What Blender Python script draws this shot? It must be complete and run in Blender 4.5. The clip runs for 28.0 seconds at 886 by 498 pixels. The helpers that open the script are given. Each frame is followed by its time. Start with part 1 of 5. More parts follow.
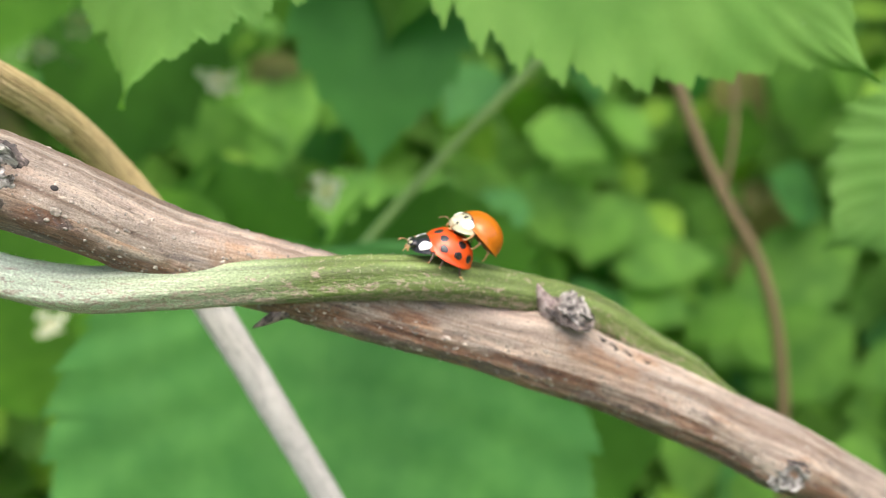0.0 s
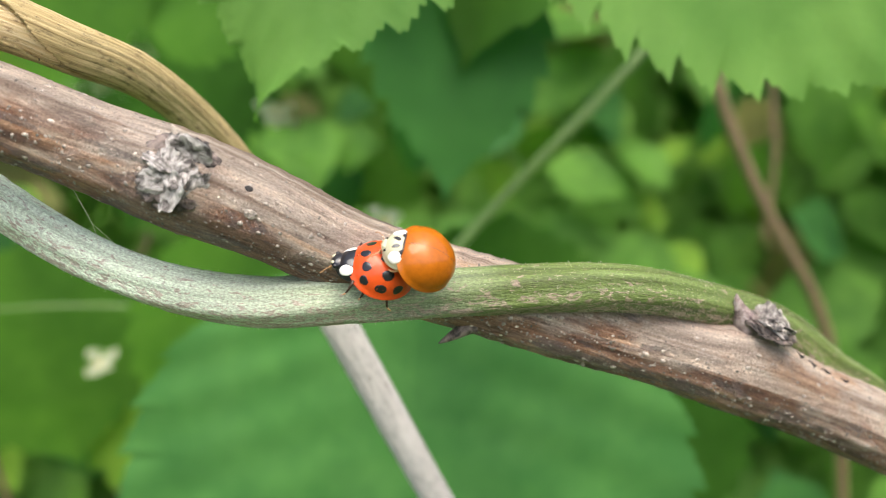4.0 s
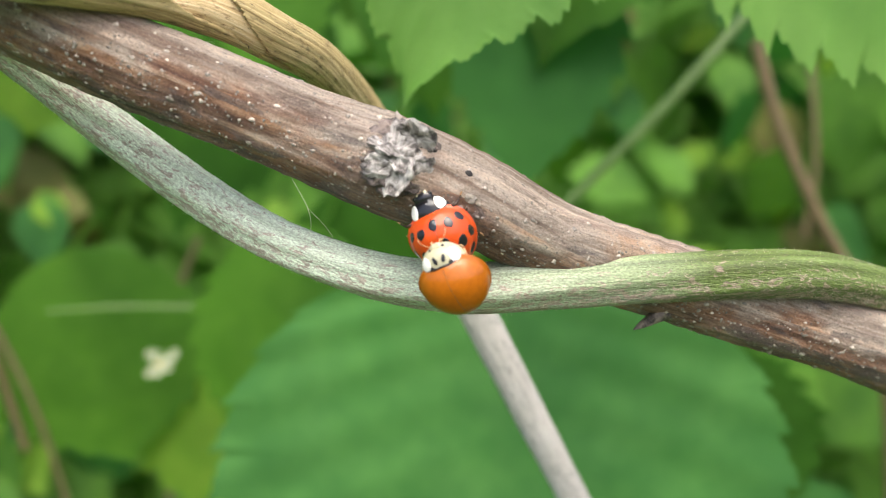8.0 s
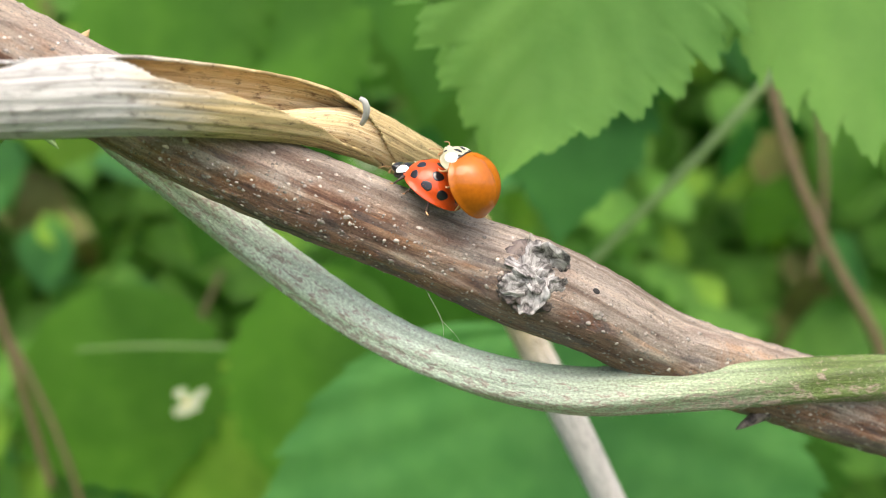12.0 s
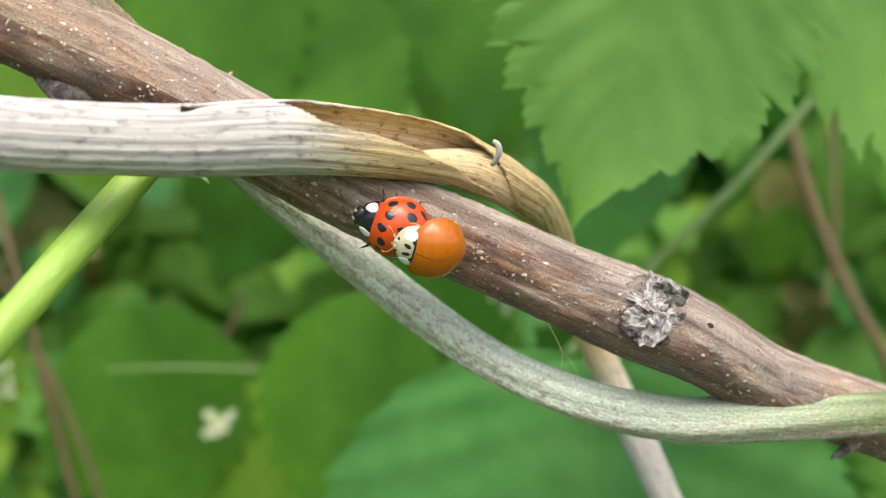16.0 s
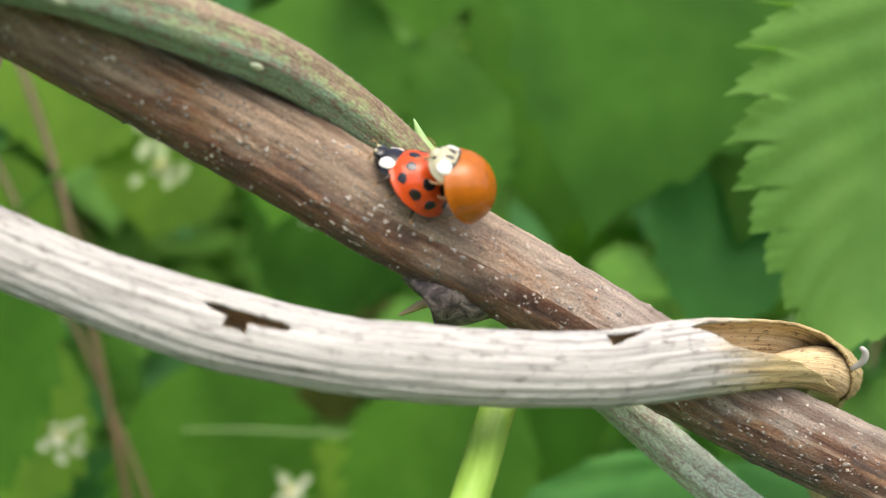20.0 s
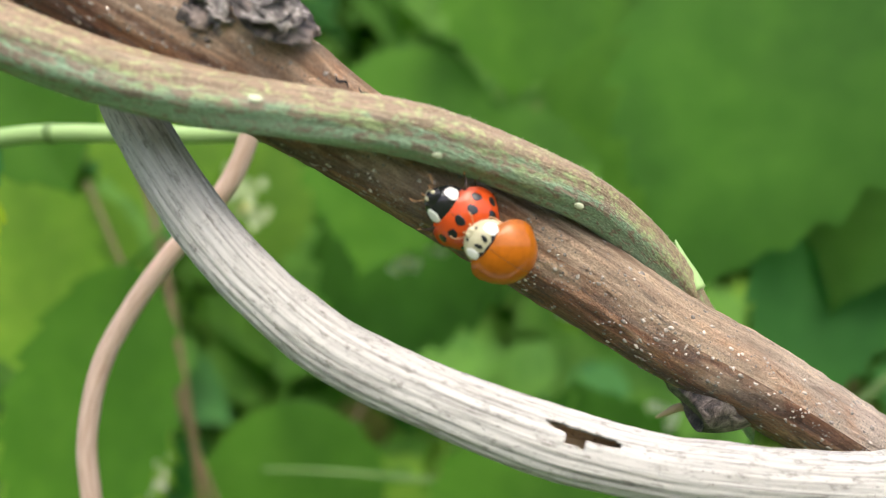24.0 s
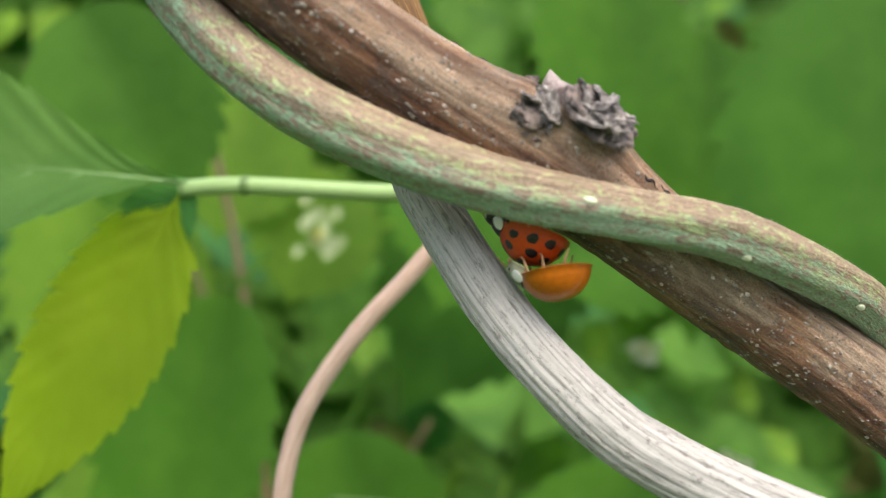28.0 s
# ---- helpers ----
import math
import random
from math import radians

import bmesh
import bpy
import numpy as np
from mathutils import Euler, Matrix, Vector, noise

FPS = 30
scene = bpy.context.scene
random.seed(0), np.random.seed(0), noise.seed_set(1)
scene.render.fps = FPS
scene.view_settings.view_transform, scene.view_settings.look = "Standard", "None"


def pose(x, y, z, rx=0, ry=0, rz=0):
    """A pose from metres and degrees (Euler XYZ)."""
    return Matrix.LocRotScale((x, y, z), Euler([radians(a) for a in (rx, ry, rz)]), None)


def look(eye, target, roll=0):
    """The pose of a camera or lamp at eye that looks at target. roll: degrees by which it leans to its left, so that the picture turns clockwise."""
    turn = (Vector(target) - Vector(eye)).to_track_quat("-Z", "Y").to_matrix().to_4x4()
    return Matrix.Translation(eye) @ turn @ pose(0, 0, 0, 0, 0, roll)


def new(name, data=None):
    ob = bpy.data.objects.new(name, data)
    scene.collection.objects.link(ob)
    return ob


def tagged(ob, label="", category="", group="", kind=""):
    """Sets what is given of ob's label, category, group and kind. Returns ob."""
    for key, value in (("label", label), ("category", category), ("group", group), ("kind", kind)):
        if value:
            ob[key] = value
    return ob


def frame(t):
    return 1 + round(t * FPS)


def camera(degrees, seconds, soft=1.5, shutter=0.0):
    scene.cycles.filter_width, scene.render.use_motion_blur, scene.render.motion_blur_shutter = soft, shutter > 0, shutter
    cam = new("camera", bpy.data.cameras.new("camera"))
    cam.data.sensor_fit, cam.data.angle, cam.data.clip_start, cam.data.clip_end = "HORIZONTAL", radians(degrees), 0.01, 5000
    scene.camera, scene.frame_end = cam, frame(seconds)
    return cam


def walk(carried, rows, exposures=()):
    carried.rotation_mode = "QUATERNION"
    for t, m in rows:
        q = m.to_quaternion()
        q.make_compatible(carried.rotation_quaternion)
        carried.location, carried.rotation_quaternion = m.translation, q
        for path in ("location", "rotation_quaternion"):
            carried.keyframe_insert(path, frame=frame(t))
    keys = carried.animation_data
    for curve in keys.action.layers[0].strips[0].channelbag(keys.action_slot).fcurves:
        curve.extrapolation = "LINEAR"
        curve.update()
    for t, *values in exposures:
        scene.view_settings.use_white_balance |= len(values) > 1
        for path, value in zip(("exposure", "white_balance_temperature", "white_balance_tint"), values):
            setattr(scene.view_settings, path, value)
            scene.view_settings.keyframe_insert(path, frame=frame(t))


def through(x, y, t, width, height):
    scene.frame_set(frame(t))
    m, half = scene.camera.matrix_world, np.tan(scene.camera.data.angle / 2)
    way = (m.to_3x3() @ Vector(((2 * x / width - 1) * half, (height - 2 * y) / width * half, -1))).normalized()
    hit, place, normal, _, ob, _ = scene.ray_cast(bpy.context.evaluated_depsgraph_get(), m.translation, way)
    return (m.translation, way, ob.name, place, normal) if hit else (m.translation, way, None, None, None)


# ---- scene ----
cam = camera(57.1, 28.0, 1.0)
METRES, EYE, TILT, LEAN, TURN = 0.19, 1.0, 0.0, 0.0, 0.0
ROWS = [
    (0.0, 0.0, 0.0, 0.0, -0.61, -9.88, 3.5),
    (0.5, -0.016, 0.0242, -0.0046, -0.6, -9.54, 3.74),
    (1.0, -0.0282, 0.0138, -0.0092, -0.39, -9.23, 3.74),
    (1.5, -0.0621, 0.0008, -0.0058, -0.28, -9.05, 3.66),
    (2.0, -0.0922, 0.0116, -0.011, -0.47, -8.5, 3.48),
    (2.5, -0.0828, 0.0153, -0.0023, -0.46, -7.83, 3.58),
    (4.5, -0.104, 0.0298, -0.0245, -0.27, -6.77, 4.14),
    (5.0, -0.1376, 0.0203, -0.0321, -0.19, -6.72, 4.2),
    (5.5, -0.166, 0.0139, -0.0297, -0.08, -6.78, 3.96),
    (6.0, -0.1856, 0.0164, -0.0273, 0.12, -6.6, 3.97),
    (6.5, -0.1984, 0.02, -0.0269, 0.23, -6.33, 3.79),
    (7.0, -0.1944, 0.021, -0.0238, 0.26, -6.29, 3.78),
    (7.5, -0.1841, 0.0241, -0.0249, 0.25, -6.25, 3.87),
    (8.0, -0.179, 0.0251, -0.0176, 0.17, -6.38, 4.11),
    (8.5, -0.178, 0.0302, -0.0164, -0.01, -6.66, 3.96),
    (9.0, -0.1782, 0.0219, -0.0121, -0.19, -6.59, 3.92),
    (9.5, -0.1753, 0.0061, -0.0103, -0.21, -6.23, 3.93),
    (10.0, -0.1822, -0.0029, 0.0045, -0.27, -6.04, 3.94),
    (10.5, -0.1859, 0.0018, 0.0038, -0.23, -5.91, 3.84),
    (11.0, -0.2066, 0.0042, 0.0123, -0.18, -5.56, 3.66),
    (11.5, -0.219, 0.0055, 0.0215, -0.36, -5.37, 3.49),
    (12.0, -0.2362, 0.0072, 0.0298, -0.37, -5.14, 3.52),
    (12.5, -0.2547, 0.0046, 0.0318, -0.46, -4.87, 3.29),
    (13.0, -0.2776, 0.0039, 0.0331, -0.5, -4.55, 3.16),
    (13.5, -0.2655, -0.0023, 0.0318, -0.23, -4.23, 3.11),
    (15.5, -0.2918, -0.0161, 0.0444, -0.61, -3.4, 2.67),
    (16.0, -0.2957, -0.0127, 0.0395, -0.68, -3.5, 2.62),
    (16.5, -0.3072, -0.0105, 0.0355, -0.52, -3.64, 2.42),
    (17.0, -0.3053, -0.0261, 0.0339, -0.33, -3.72, 2.19),
    (17.5, -0.3394, -0.0158, 0.0445, -0.34, -3.9, 1.7),
    (18.0, -0.3687, -0.0234, 0.0536, -0.26, -3.64, 1.52),
    (18.5, -0.3974, -0.0154, 0.0779, -0.31, -3.32, 1.35),
    (19.0, -0.4258, -0.0007, 0.0947, -0.7, -2.72, 0.88),
    (19.5, -0.4451, 0.0131, 0.1084, -0.98, -2.59, 0.65),
    (20.0, -0.4572, 0.0098, 0.1229, -1.37, -2.09, 0.69),
    (20.5, -0.4654, 0.004, 0.1231, -1.66, -1.8, 0.83),
    (22.5, -0.5068, -0.0039, 0.1439, -0.8, 0.03, 0.1),
    (23.0, -0.5348, -0.0065, 0.1543, -0.82, -0.05, -0.17),
    (23.5, -0.5558, -0.0063, 0.1537, -0.4, 0.25, -0.33),
    (24.0, -0.5746, -0.0237, 0.1614, -0.35, -0.14, -0.99),
    (24.5, -0.5725, -0.0376, 0.1633, 0.17, -0.04, -1.46),
    (25.0, -0.5811, -0.0407, 0.1613, 0.25, 0.25, -1.66),
    (25.5, -0.6064, -0.0356, 0.1717, 0.22, 0.11, -2.59),
    (26.0, -0.6272, -0.0242, 0.1848, 0.28, 0.48, -2.58),
    (26.5, -0.6543, -0.0306, 0.1819, 0.28, 0.47, -3.01),
    (27.0, -0.671, -0.0392, 0.1843, 0.34, 0.87, -3.25),
    (27.5, -0.6875, -0.0406, 0.1841, -0.11, 2.21, -3.35),
    (28.0, -0.6904, -0.0335, 0.1848, 0.44, 1.31, -3.61),
]
walk(cam, [(t, pose(0, 0, EYE, TILT, LEAN, TURN) @ pose(METRES * x, METRES * y, METRES * z, 90 + pitch, roll, yaw)) for t, x, y, z, yaw, pitch, roll in ROWS],
     [(0.0, 1.36), (2.5, 1.34), (5.0, 1.18), (8.0, 1.25), (11.0, 1.28), (13.5, 1.18), (17.0, 1.05), (18.0, 0.82), (19.0, 0.8), (19.5, 0.92), (20.0, 1.0), (23.0, 1.1), (25.0, 1.15), (26.0, 1.2), (27.0, 1.0), (28.0, 1.05)])
# the lens of a phone close to its subject: the far foliage melts away
cam.data.dof.use_dof = True
cam.data.dof.focus_distance = 0.068
cam.data.dof.aperture_fstop = 21

# ---- light: a bright, thinly veiled sky over a green thicket ----
world = bpy.data.worlds.new("sky")
scene.world = world
world.use_nodes = True
wn = world.node_tree.nodes
sky = wn.new("ShaderNodeTexSky")
sky.sky_type, sky.sun_disc = "NISHITA", False
sky.sun_elevation, sky.sun_rotation = radians(57), radians(156)
sky.air_density, sky.dust_density, sky.ozone_density = 0.7, 5.0, 0.6
wn["Background"].inputs["Strength"].default_value = 0.15
world.node_tree.links.new(sky.outputs[0], wn["Background"].inputs["Color"])
sun = new("sun", bpy.data.lights.new("sun", "SUN"))
sun.data.energy, sun.data.angle, sun.data.color = 1.15, radians(38), (1.0, 0.96, 0.88)
sun.matrix_basis = look((-0.45, -1.0, 2.7), (0, 0, 1))

MM = 0.001


def at(x, y, z):
    """A place from millimetres; z is counted from one metre over the ground."""
    return Vector((x * MM, y * MM, 1 + z * MM))


# ---- materials ----
def material(name):
    mat = bpy.data.materials.new(name)
    mat.use_nodes = True
    nodes, links = mat.node_tree.nodes, mat.node_tree.links
    return mat, nodes, links, nodes["Principled BSDF"]


def ramp(nodes, links, source, stops, mode="LINEAR"):
    node = nodes.new("ShaderNodeValToRGB")
    node.color_ramp.interpolation = mode
    els = node.color_ramp.elements
    while len(els) < len(stops):
        els.new(0.5)
    for el, (place, colour) in zip(els, stops):
        el.position = place
        el.color = (*colour, 1)
    links.new(source, node.inputs[0])
    return node.outputs[0]


def grain(nodes, links, scale, stretch=(1, 1, 1), detail=6.0, rough=0.6, coords="UV", twist=0.0):
    tex = nodes.new("ShaderNodeTexCoord")
    put = nodes.new("ShaderNodeMapping")
    put.inputs["Scale"].default_value = stretch
    links.new(tex.outputs[coords], put.inputs["Vector"])
    node = nodes.new("ShaderNodeTexNoise")
    node.inputs["Scale"].default_value = scale
    node.inputs["Detail"].default_value = detail
    node.inputs["Roughness"].default_value = rough
    node.inputs["Distortion"].default_value = twist
    links.new(put.outputs[0], node.inputs["Vector"])
    return node.outputs[0]


def blend(nodes, links, factor, a, b, mode="MIX"):
    node = nodes.new("ShaderNodeMix")
    node.data_type, node.blend_type = "RGBA", mode
    for value, slot in ((factor, 0), (a, 6), (b, 7)):
        if isinstance(value, (int, float)):
            node.inputs[slot].default_value = value
        elif isinstance(value, tuple):
            node.inputs[slot].default_value = (*value, 1)
        else:
            links.new(value, node.inputs[slot])
    return node.outputs[2]


def relief(nodes, links, bsdf, height, depth):
    node = nodes.new("ShaderNodeBump")
    node.inputs["Strength"].default_value = 1.0
    node.inputs["Distance"].default_value = depth
    links.new(height, node.inputs["Height"])
    links.new(node.outputs[0], bsdf.inputs["Normal"])


def round_stem(n, l, radius):
    """How far up (1) or down (-1) a stem's skin faces, and how many mm along it lies."""
    split = n.new("ShaderNodeSeparateXYZ")
    l.new(n.new("ShaderNodeTexCoord").outputs["UV"], split.inputs[0])
    turn = n.new("ShaderNodeMath")
    turn.operation = "DIVIDE"
    l.new(split.outputs[1], turn.inputs[0])
    turn.inputs[1].default_value = radius
    up = n.new("ShaderNodeMath")
    up.operation = "SINE"
    l.new(turn.outputs[0], up.inputs[0])
    return up.outputs[0], split.outputs[0]


def spread(n, l, value, low, high, to_low=0.0, to_high=1.0):
    node = n.new("ShaderNodeMapRange")
    for name, number in (("From Min", low), ("From Max", high), ("To Min", to_low), ("To Max", to_high)):
        node.inputs[name].default_value = number
    l.new(value, node.inputs["Value"])
    return node.outputs[0]


def sum_of(n, l, a, b, gain=1.0):
    """a * gain + b"""
    node = n.new("ShaderNodeMath")
    node.operation = "MULTIPLY_ADD"
    l.new(a, node.inputs[0])
    node.inputs[1].default_value = gain
    l.new(b, node.inputs[2])
    return node.outputs[0]


def bark_material():
    mat, n, l, b = material("woody_bark")
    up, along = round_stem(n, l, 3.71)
    streak = grain(n, l, 1.0, (0.13, 1.0, 1), 9, 0.70, twist=0.8)
    patch = grain(n, l, 0.20, (0.35, 0.9, 1), 4, 0.6, twist=0.5)
    ribbon = grain(n, l, 0.42, (0.05, 1.0, 1), 5, 0.6, twist=0.3)
    crumb = grain(n, l, 1.5, (0.7, 1, 1), 8, 0.74, twist=0.4)
    speck = grain(n, l, 5.5, (0.8, 1, 1), 6, 0.75)
    # weathered grey and tan above; red-brown below, made darker to stand for shade
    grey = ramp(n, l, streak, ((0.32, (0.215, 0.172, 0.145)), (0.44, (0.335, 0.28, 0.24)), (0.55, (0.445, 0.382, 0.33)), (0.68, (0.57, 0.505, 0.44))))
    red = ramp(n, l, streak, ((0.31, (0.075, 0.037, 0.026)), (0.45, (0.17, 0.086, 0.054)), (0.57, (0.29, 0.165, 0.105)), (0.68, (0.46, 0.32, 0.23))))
    worn_lit = ramp(n, l, sum_of(n, l, up, patch, 0.24), ((0.41, (0, 0, 0)), (0.54, (1, 1, 1))))
    col = blend(n, l, worn_lit, red, grey)
    rust = ramp(n, l, streak, ((0.34, (0.14, 0.06, 0.03)), (0.50, (0.31, 0.155, 0.07)), (0.64, (0.46, 0.28, 0.15))))
    where = ramp(n, l, grain(n, l, 0.15, (0.5, 1.0, 1), 5, 0.65, twist=0.6), ((0.53, (0, 0, 0)), (0.62, (0.6, 0.6, 0.6))))
    col = blend(n, l, where, col, rust)
    # long pale ribbons where the outer skin has peeled
    pale = ramp(n, l, streak, ((0.36, (0.30, 0.225, 0.19)), (0.50, (0.44, 0.355, 0.305)), (0.64, (0.66, 0.56, 0.48))))
    col = blend(n, l, blend(n, l, worn_lit, (0.25, 0.25, 0.25), (1, 1, 1)), col, blend(n, l, ramp(n, l, ribbon, ((0.50, (0, 0, 0)), (0.57, (0.75, 0.75, 0.75)))), col, pale))
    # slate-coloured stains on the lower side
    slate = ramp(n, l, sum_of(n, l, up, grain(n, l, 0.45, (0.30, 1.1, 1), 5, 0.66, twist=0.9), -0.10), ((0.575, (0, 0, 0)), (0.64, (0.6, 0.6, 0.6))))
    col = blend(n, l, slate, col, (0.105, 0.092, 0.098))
    # grey scurf and dark pits
    col = blend(n, l, blend(n, l, worn_lit, (0.3, 0.3, 0.3), (1, 1, 1)), col, blend(n, l, ramp(n, l, crumb, ((0.55, (0, 0, 0)), (0.67, (0.5, 0.5, 0.5)))), col, (0.40, 0.34, 0.285)))
    fine = ramp(n, l, speck, ((0.34, (0.62, 0.60, 0.59)), (0.5, (1.0, 0.98, 0.96)), (0.66, (1.26, 1.24, 1.22))))
    pits = ramp(n, l, crumb, ((0.33, (0.45, 0.41, 0.38)), (0.43, (1, 1, 1))))
    col = blend(n, l, 1.0, blend(n, l, 1.0, col, fine, "MULTIPLY"), pits, "MULTIPLY")
    # long bands where the fibres lie darker or paler
    bands = ramp(n, l, grain(n, l, 0.55, (0.035, 1.1, 1), 6, 0.62, twist=0.35), ((0.38, (0.56, 0.49, 0.44)), (0.48, (0.95, 0.94, 0.93)), (0.60, (1.2, 1.18, 1.14))))
    col = blend(n, l, 1.0, col, bands, "MULTIPLY")
    # the older lengths have turned a warmer brown
    young = spread(n, l, along, 172, 190, 1.0, 0.0)
    col = blend(n, l, 1.0, col, blend(n, l, young, (1.29, 1.17, 0.98), (1.26, 1.27, 1.26)), "MULTIPLY")
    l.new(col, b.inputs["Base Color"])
    b.inputs["Roughness"].default_value = 0.55
    relief(n, l, b, blend(n, l, 0.4, blend(n, l, 0.55, streak, crumb), speck), 0.0013)
    return mat


def vine_material():
    mat, n, l, b = material("ribbed_vine_skin")
    up, along = round_stem(n, l, 2.05)
    base = ramp(n, l, grain(n, l, 0.9, (0.08, 1.6, 1), 5, 0.55), ((0.30, (0.055, 0.075, 0.014)), (0.50, (0.105, 0.155, 0.034)), (0.70, (0.18, 0.25, 0.078))))
    purple = ramp(n, l, grain(n, l, 3.2, (0.10, 1.0, 1), 5, 0.6), ((0.35, (0.14, 0.07, 0.055)), (0.65, (0.34, 0.21, 0.17))))
    mauve = ramp(n, l, grain(n, l, 3.2, (0.10, 1.0, 1), 5, 0.6), ((0.35, (0.24, 0.165, 0.135)), (0.65, (0.46, 0.36, 0.31))))
    purple = blend(n, l, spread(n, l, along, 165, 190), mauve, purple)
    spots = grain(n, l, 2.0, (0.42, 0.95, 1), 7, 0.68, twist=0.8)
    # the skin turns from fresh green to purple-mottled along the stem; the mottled side twists from below to above
    age = spread(n, l, along, 115, 270, -0.03, 0.055)
    twist = spread(n, l, along, 140, 200, -0.08, 0.075)
    side = n.new("ShaderNodeMath")
    side.operation = "MULTIPLY_ADD"
    l.new(up, side.inputs[0]), l.new(twist, side.inputs[1]), l.new(age, side.inputs[2])
    where = ramp(n, l, sum_of(n, l, spots, side.outputs[0]), ((0.505, (0, 0, 0)), (0.555, (0.75, 0.75, 0.75))))
    tint = blend(n, l, spread(n, l, along, 163, 188, 1.0, 0.0), (0.285, 0.38, 0.215), (0.72, 0.82, 0.68))
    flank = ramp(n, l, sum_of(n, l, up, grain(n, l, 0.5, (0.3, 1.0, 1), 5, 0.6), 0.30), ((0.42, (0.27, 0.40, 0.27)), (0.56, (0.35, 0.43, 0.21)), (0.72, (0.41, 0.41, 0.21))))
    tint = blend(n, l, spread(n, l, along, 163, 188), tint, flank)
    streaks = ramp(n, l, grain(n, l, 1.3, (0.05, 1.5, 1), 5, 0.6), ((0.35, (0.80, 0.82, 0.78)), (0.6, (1.1, 1.09, 1.09))))
    tint = blend(n, l, 1.0, tint, streaks, "MULTIPLY")
    skin = blend(n, l, where, blend(n, l, spread(n, l, along, 108, 140, 0.0, 0.85), base, tint), purple)
    pores = ramp(n, l, grain(n, l, 5.0, (0.6, 1.2, 1), 5, 0.75), ((0.36, (0.58, 0.55, 0.53)), (0.62, (1.3, 1.3, 1.3))))
    l.new(blend(n, l, 1.0, skin, pores, "MULTIPLY"), b.inputs["Base Color"])
    b.inputs["Roughness"].default_value = 0.5
    relief(n, l, b, grain(n, l, 4.0, (0.25, 1, 1), 5, 0.6), 0.0002)
    return mat


def straw_material(name, light, mid, dark, stain, *gold):
    mat, n, l, b = material(name)
    streak = grain(n, l, 2.6, (0.035, 1.5, 1), 7, 0.68, twist=0.2)
    tone = ramp(n, l, streak, ((0.36, dark), (0.48, mid), (0.60, light)))
    if gold:
        # the younger length of the stem is still golden
        tex = n.new("ShaderNodeTexCoord")
        split = n.new("ShaderNodeSeparateXYZ")
        l.new(tex.outputs["UV"], split.inputs[0])
        fray = n.new("ShaderNodeMath")
        fray.operation = "MULTIPLY_ADD"
        l.new(grain(n, l, 1.2, (0.12, 1.6, 1), 5, 0.7), fray.inputs[0])
        fray.inputs[1].default_value = 14.0
        l.new(split.outputs[0], fray.inputs[2])
        young = n.new("ShaderNodeMapRange")
        young.inputs["From Min"].default_value, young.inputs["From Max"].default_value = 60.0, 230.0
        l.new(fray.outputs[0], young.inputs["Value"])
        where = ramp(n, l, young.outputs[0], GOLD_STOPS)
        rich = ramp(n, l, streak, ((0.30, gold[2]), (0.45, gold[1]), (0.62, gold[0])))
        tone = blend(n, l, where, tone, rich)
    mould = ramp(n, l, grain(n, l, 1.6, (0.35, 1.0, 1), 7, 0.75), ((0.53, (1, 1, 1)), (0.64, stain)))
    fleck = ramp(n, l, grain(n, l, 3.6, (0.35, 1.1, 1), 4, 0.8), ((0.32, (0.16, 0.13, 0.11)), (0.39, (1, 1, 1))))
    tone = blend(n, l, 1.0, tone, fleck, "MULTIPLY")
    l.new(blend(n, l, 1.0, tone, mould, "MULTIPLY"), b.inputs["Base Color"])
    b.inputs["Roughness"].default_value = 0.7
    relief(n, l, b, streak, 0.0002)
    return mat


def stem_material(name, light, dark, rough=0.5):
    mat, n, l, b = material(name)
    l.new(ramp(n, l, grain(n, l, 1.6, (0.15, 1, 1), 5, 0.6), ((0.35, dark), (0.65, light))), b.inputs["Base Color"])
    b.inputs["Roughness"].default_value = rough
    relief(n, l, b, grain(n, l, 3.0, (0.3, 1, 1)), 0.00008)
    return mat


def leaf_material(name, light, dark, glow, through=0.4, rough=0.6):
    mat, n, l, b = material(name)
    tone = ramp(n, l, grain(n, l, 70.0, (1, 1, 1), 4, 0.55, "Object"), ((0.35, dark), (0.68, light)))
    broad = ramp(n, l, grain(n, l, 22.0, (1, 1, 1), 3, 0.5, "Object"), ((0.36, (0.74, 0.78, 0.82)), (0.64, (1.2, 1.16, 1.1))))
    tone = blend(n, l, 1.0, tone, broad, "MULTIPLY")
    info = n.new("ShaderNodeObjectInfo")
    shift = ramp(n, l, info.outputs["Random"], ((0.0, (0.85, 0.85, 0.85)), (1.0, (1.12, 1.1, 1.0))))
    tone = blend(n, l, 1.0, tone, shift, "MULTIPLY")
    l.new(tone, b.inputs["Base Color"])
    b.inputs["Roughness"].default_value = rough
    b.inputs["Specular IOR Level"].default_value = 0.12
    relief(n, l, b, grain(n, l, 900.0, (1, 1, 1), 5, 0.6, "Object"), 0.00015)
    clear = n.new("ShaderNodeBsdfTranslucent")
    l.new(blend(n, l, 1.0, tone, glow, "MULTIPLY"), clear.inputs["Color"])
    mix = n.new("ShaderNodeMixShader")
    mix.inputs[0].default_value = through
    l.new(b.outputs[0], mix.inputs[1]), l.new(clear.outputs[0], mix.inputs[2])
    l.new(mix.outputs[0], n["Material Output"].inputs["Surface"])
    return mat


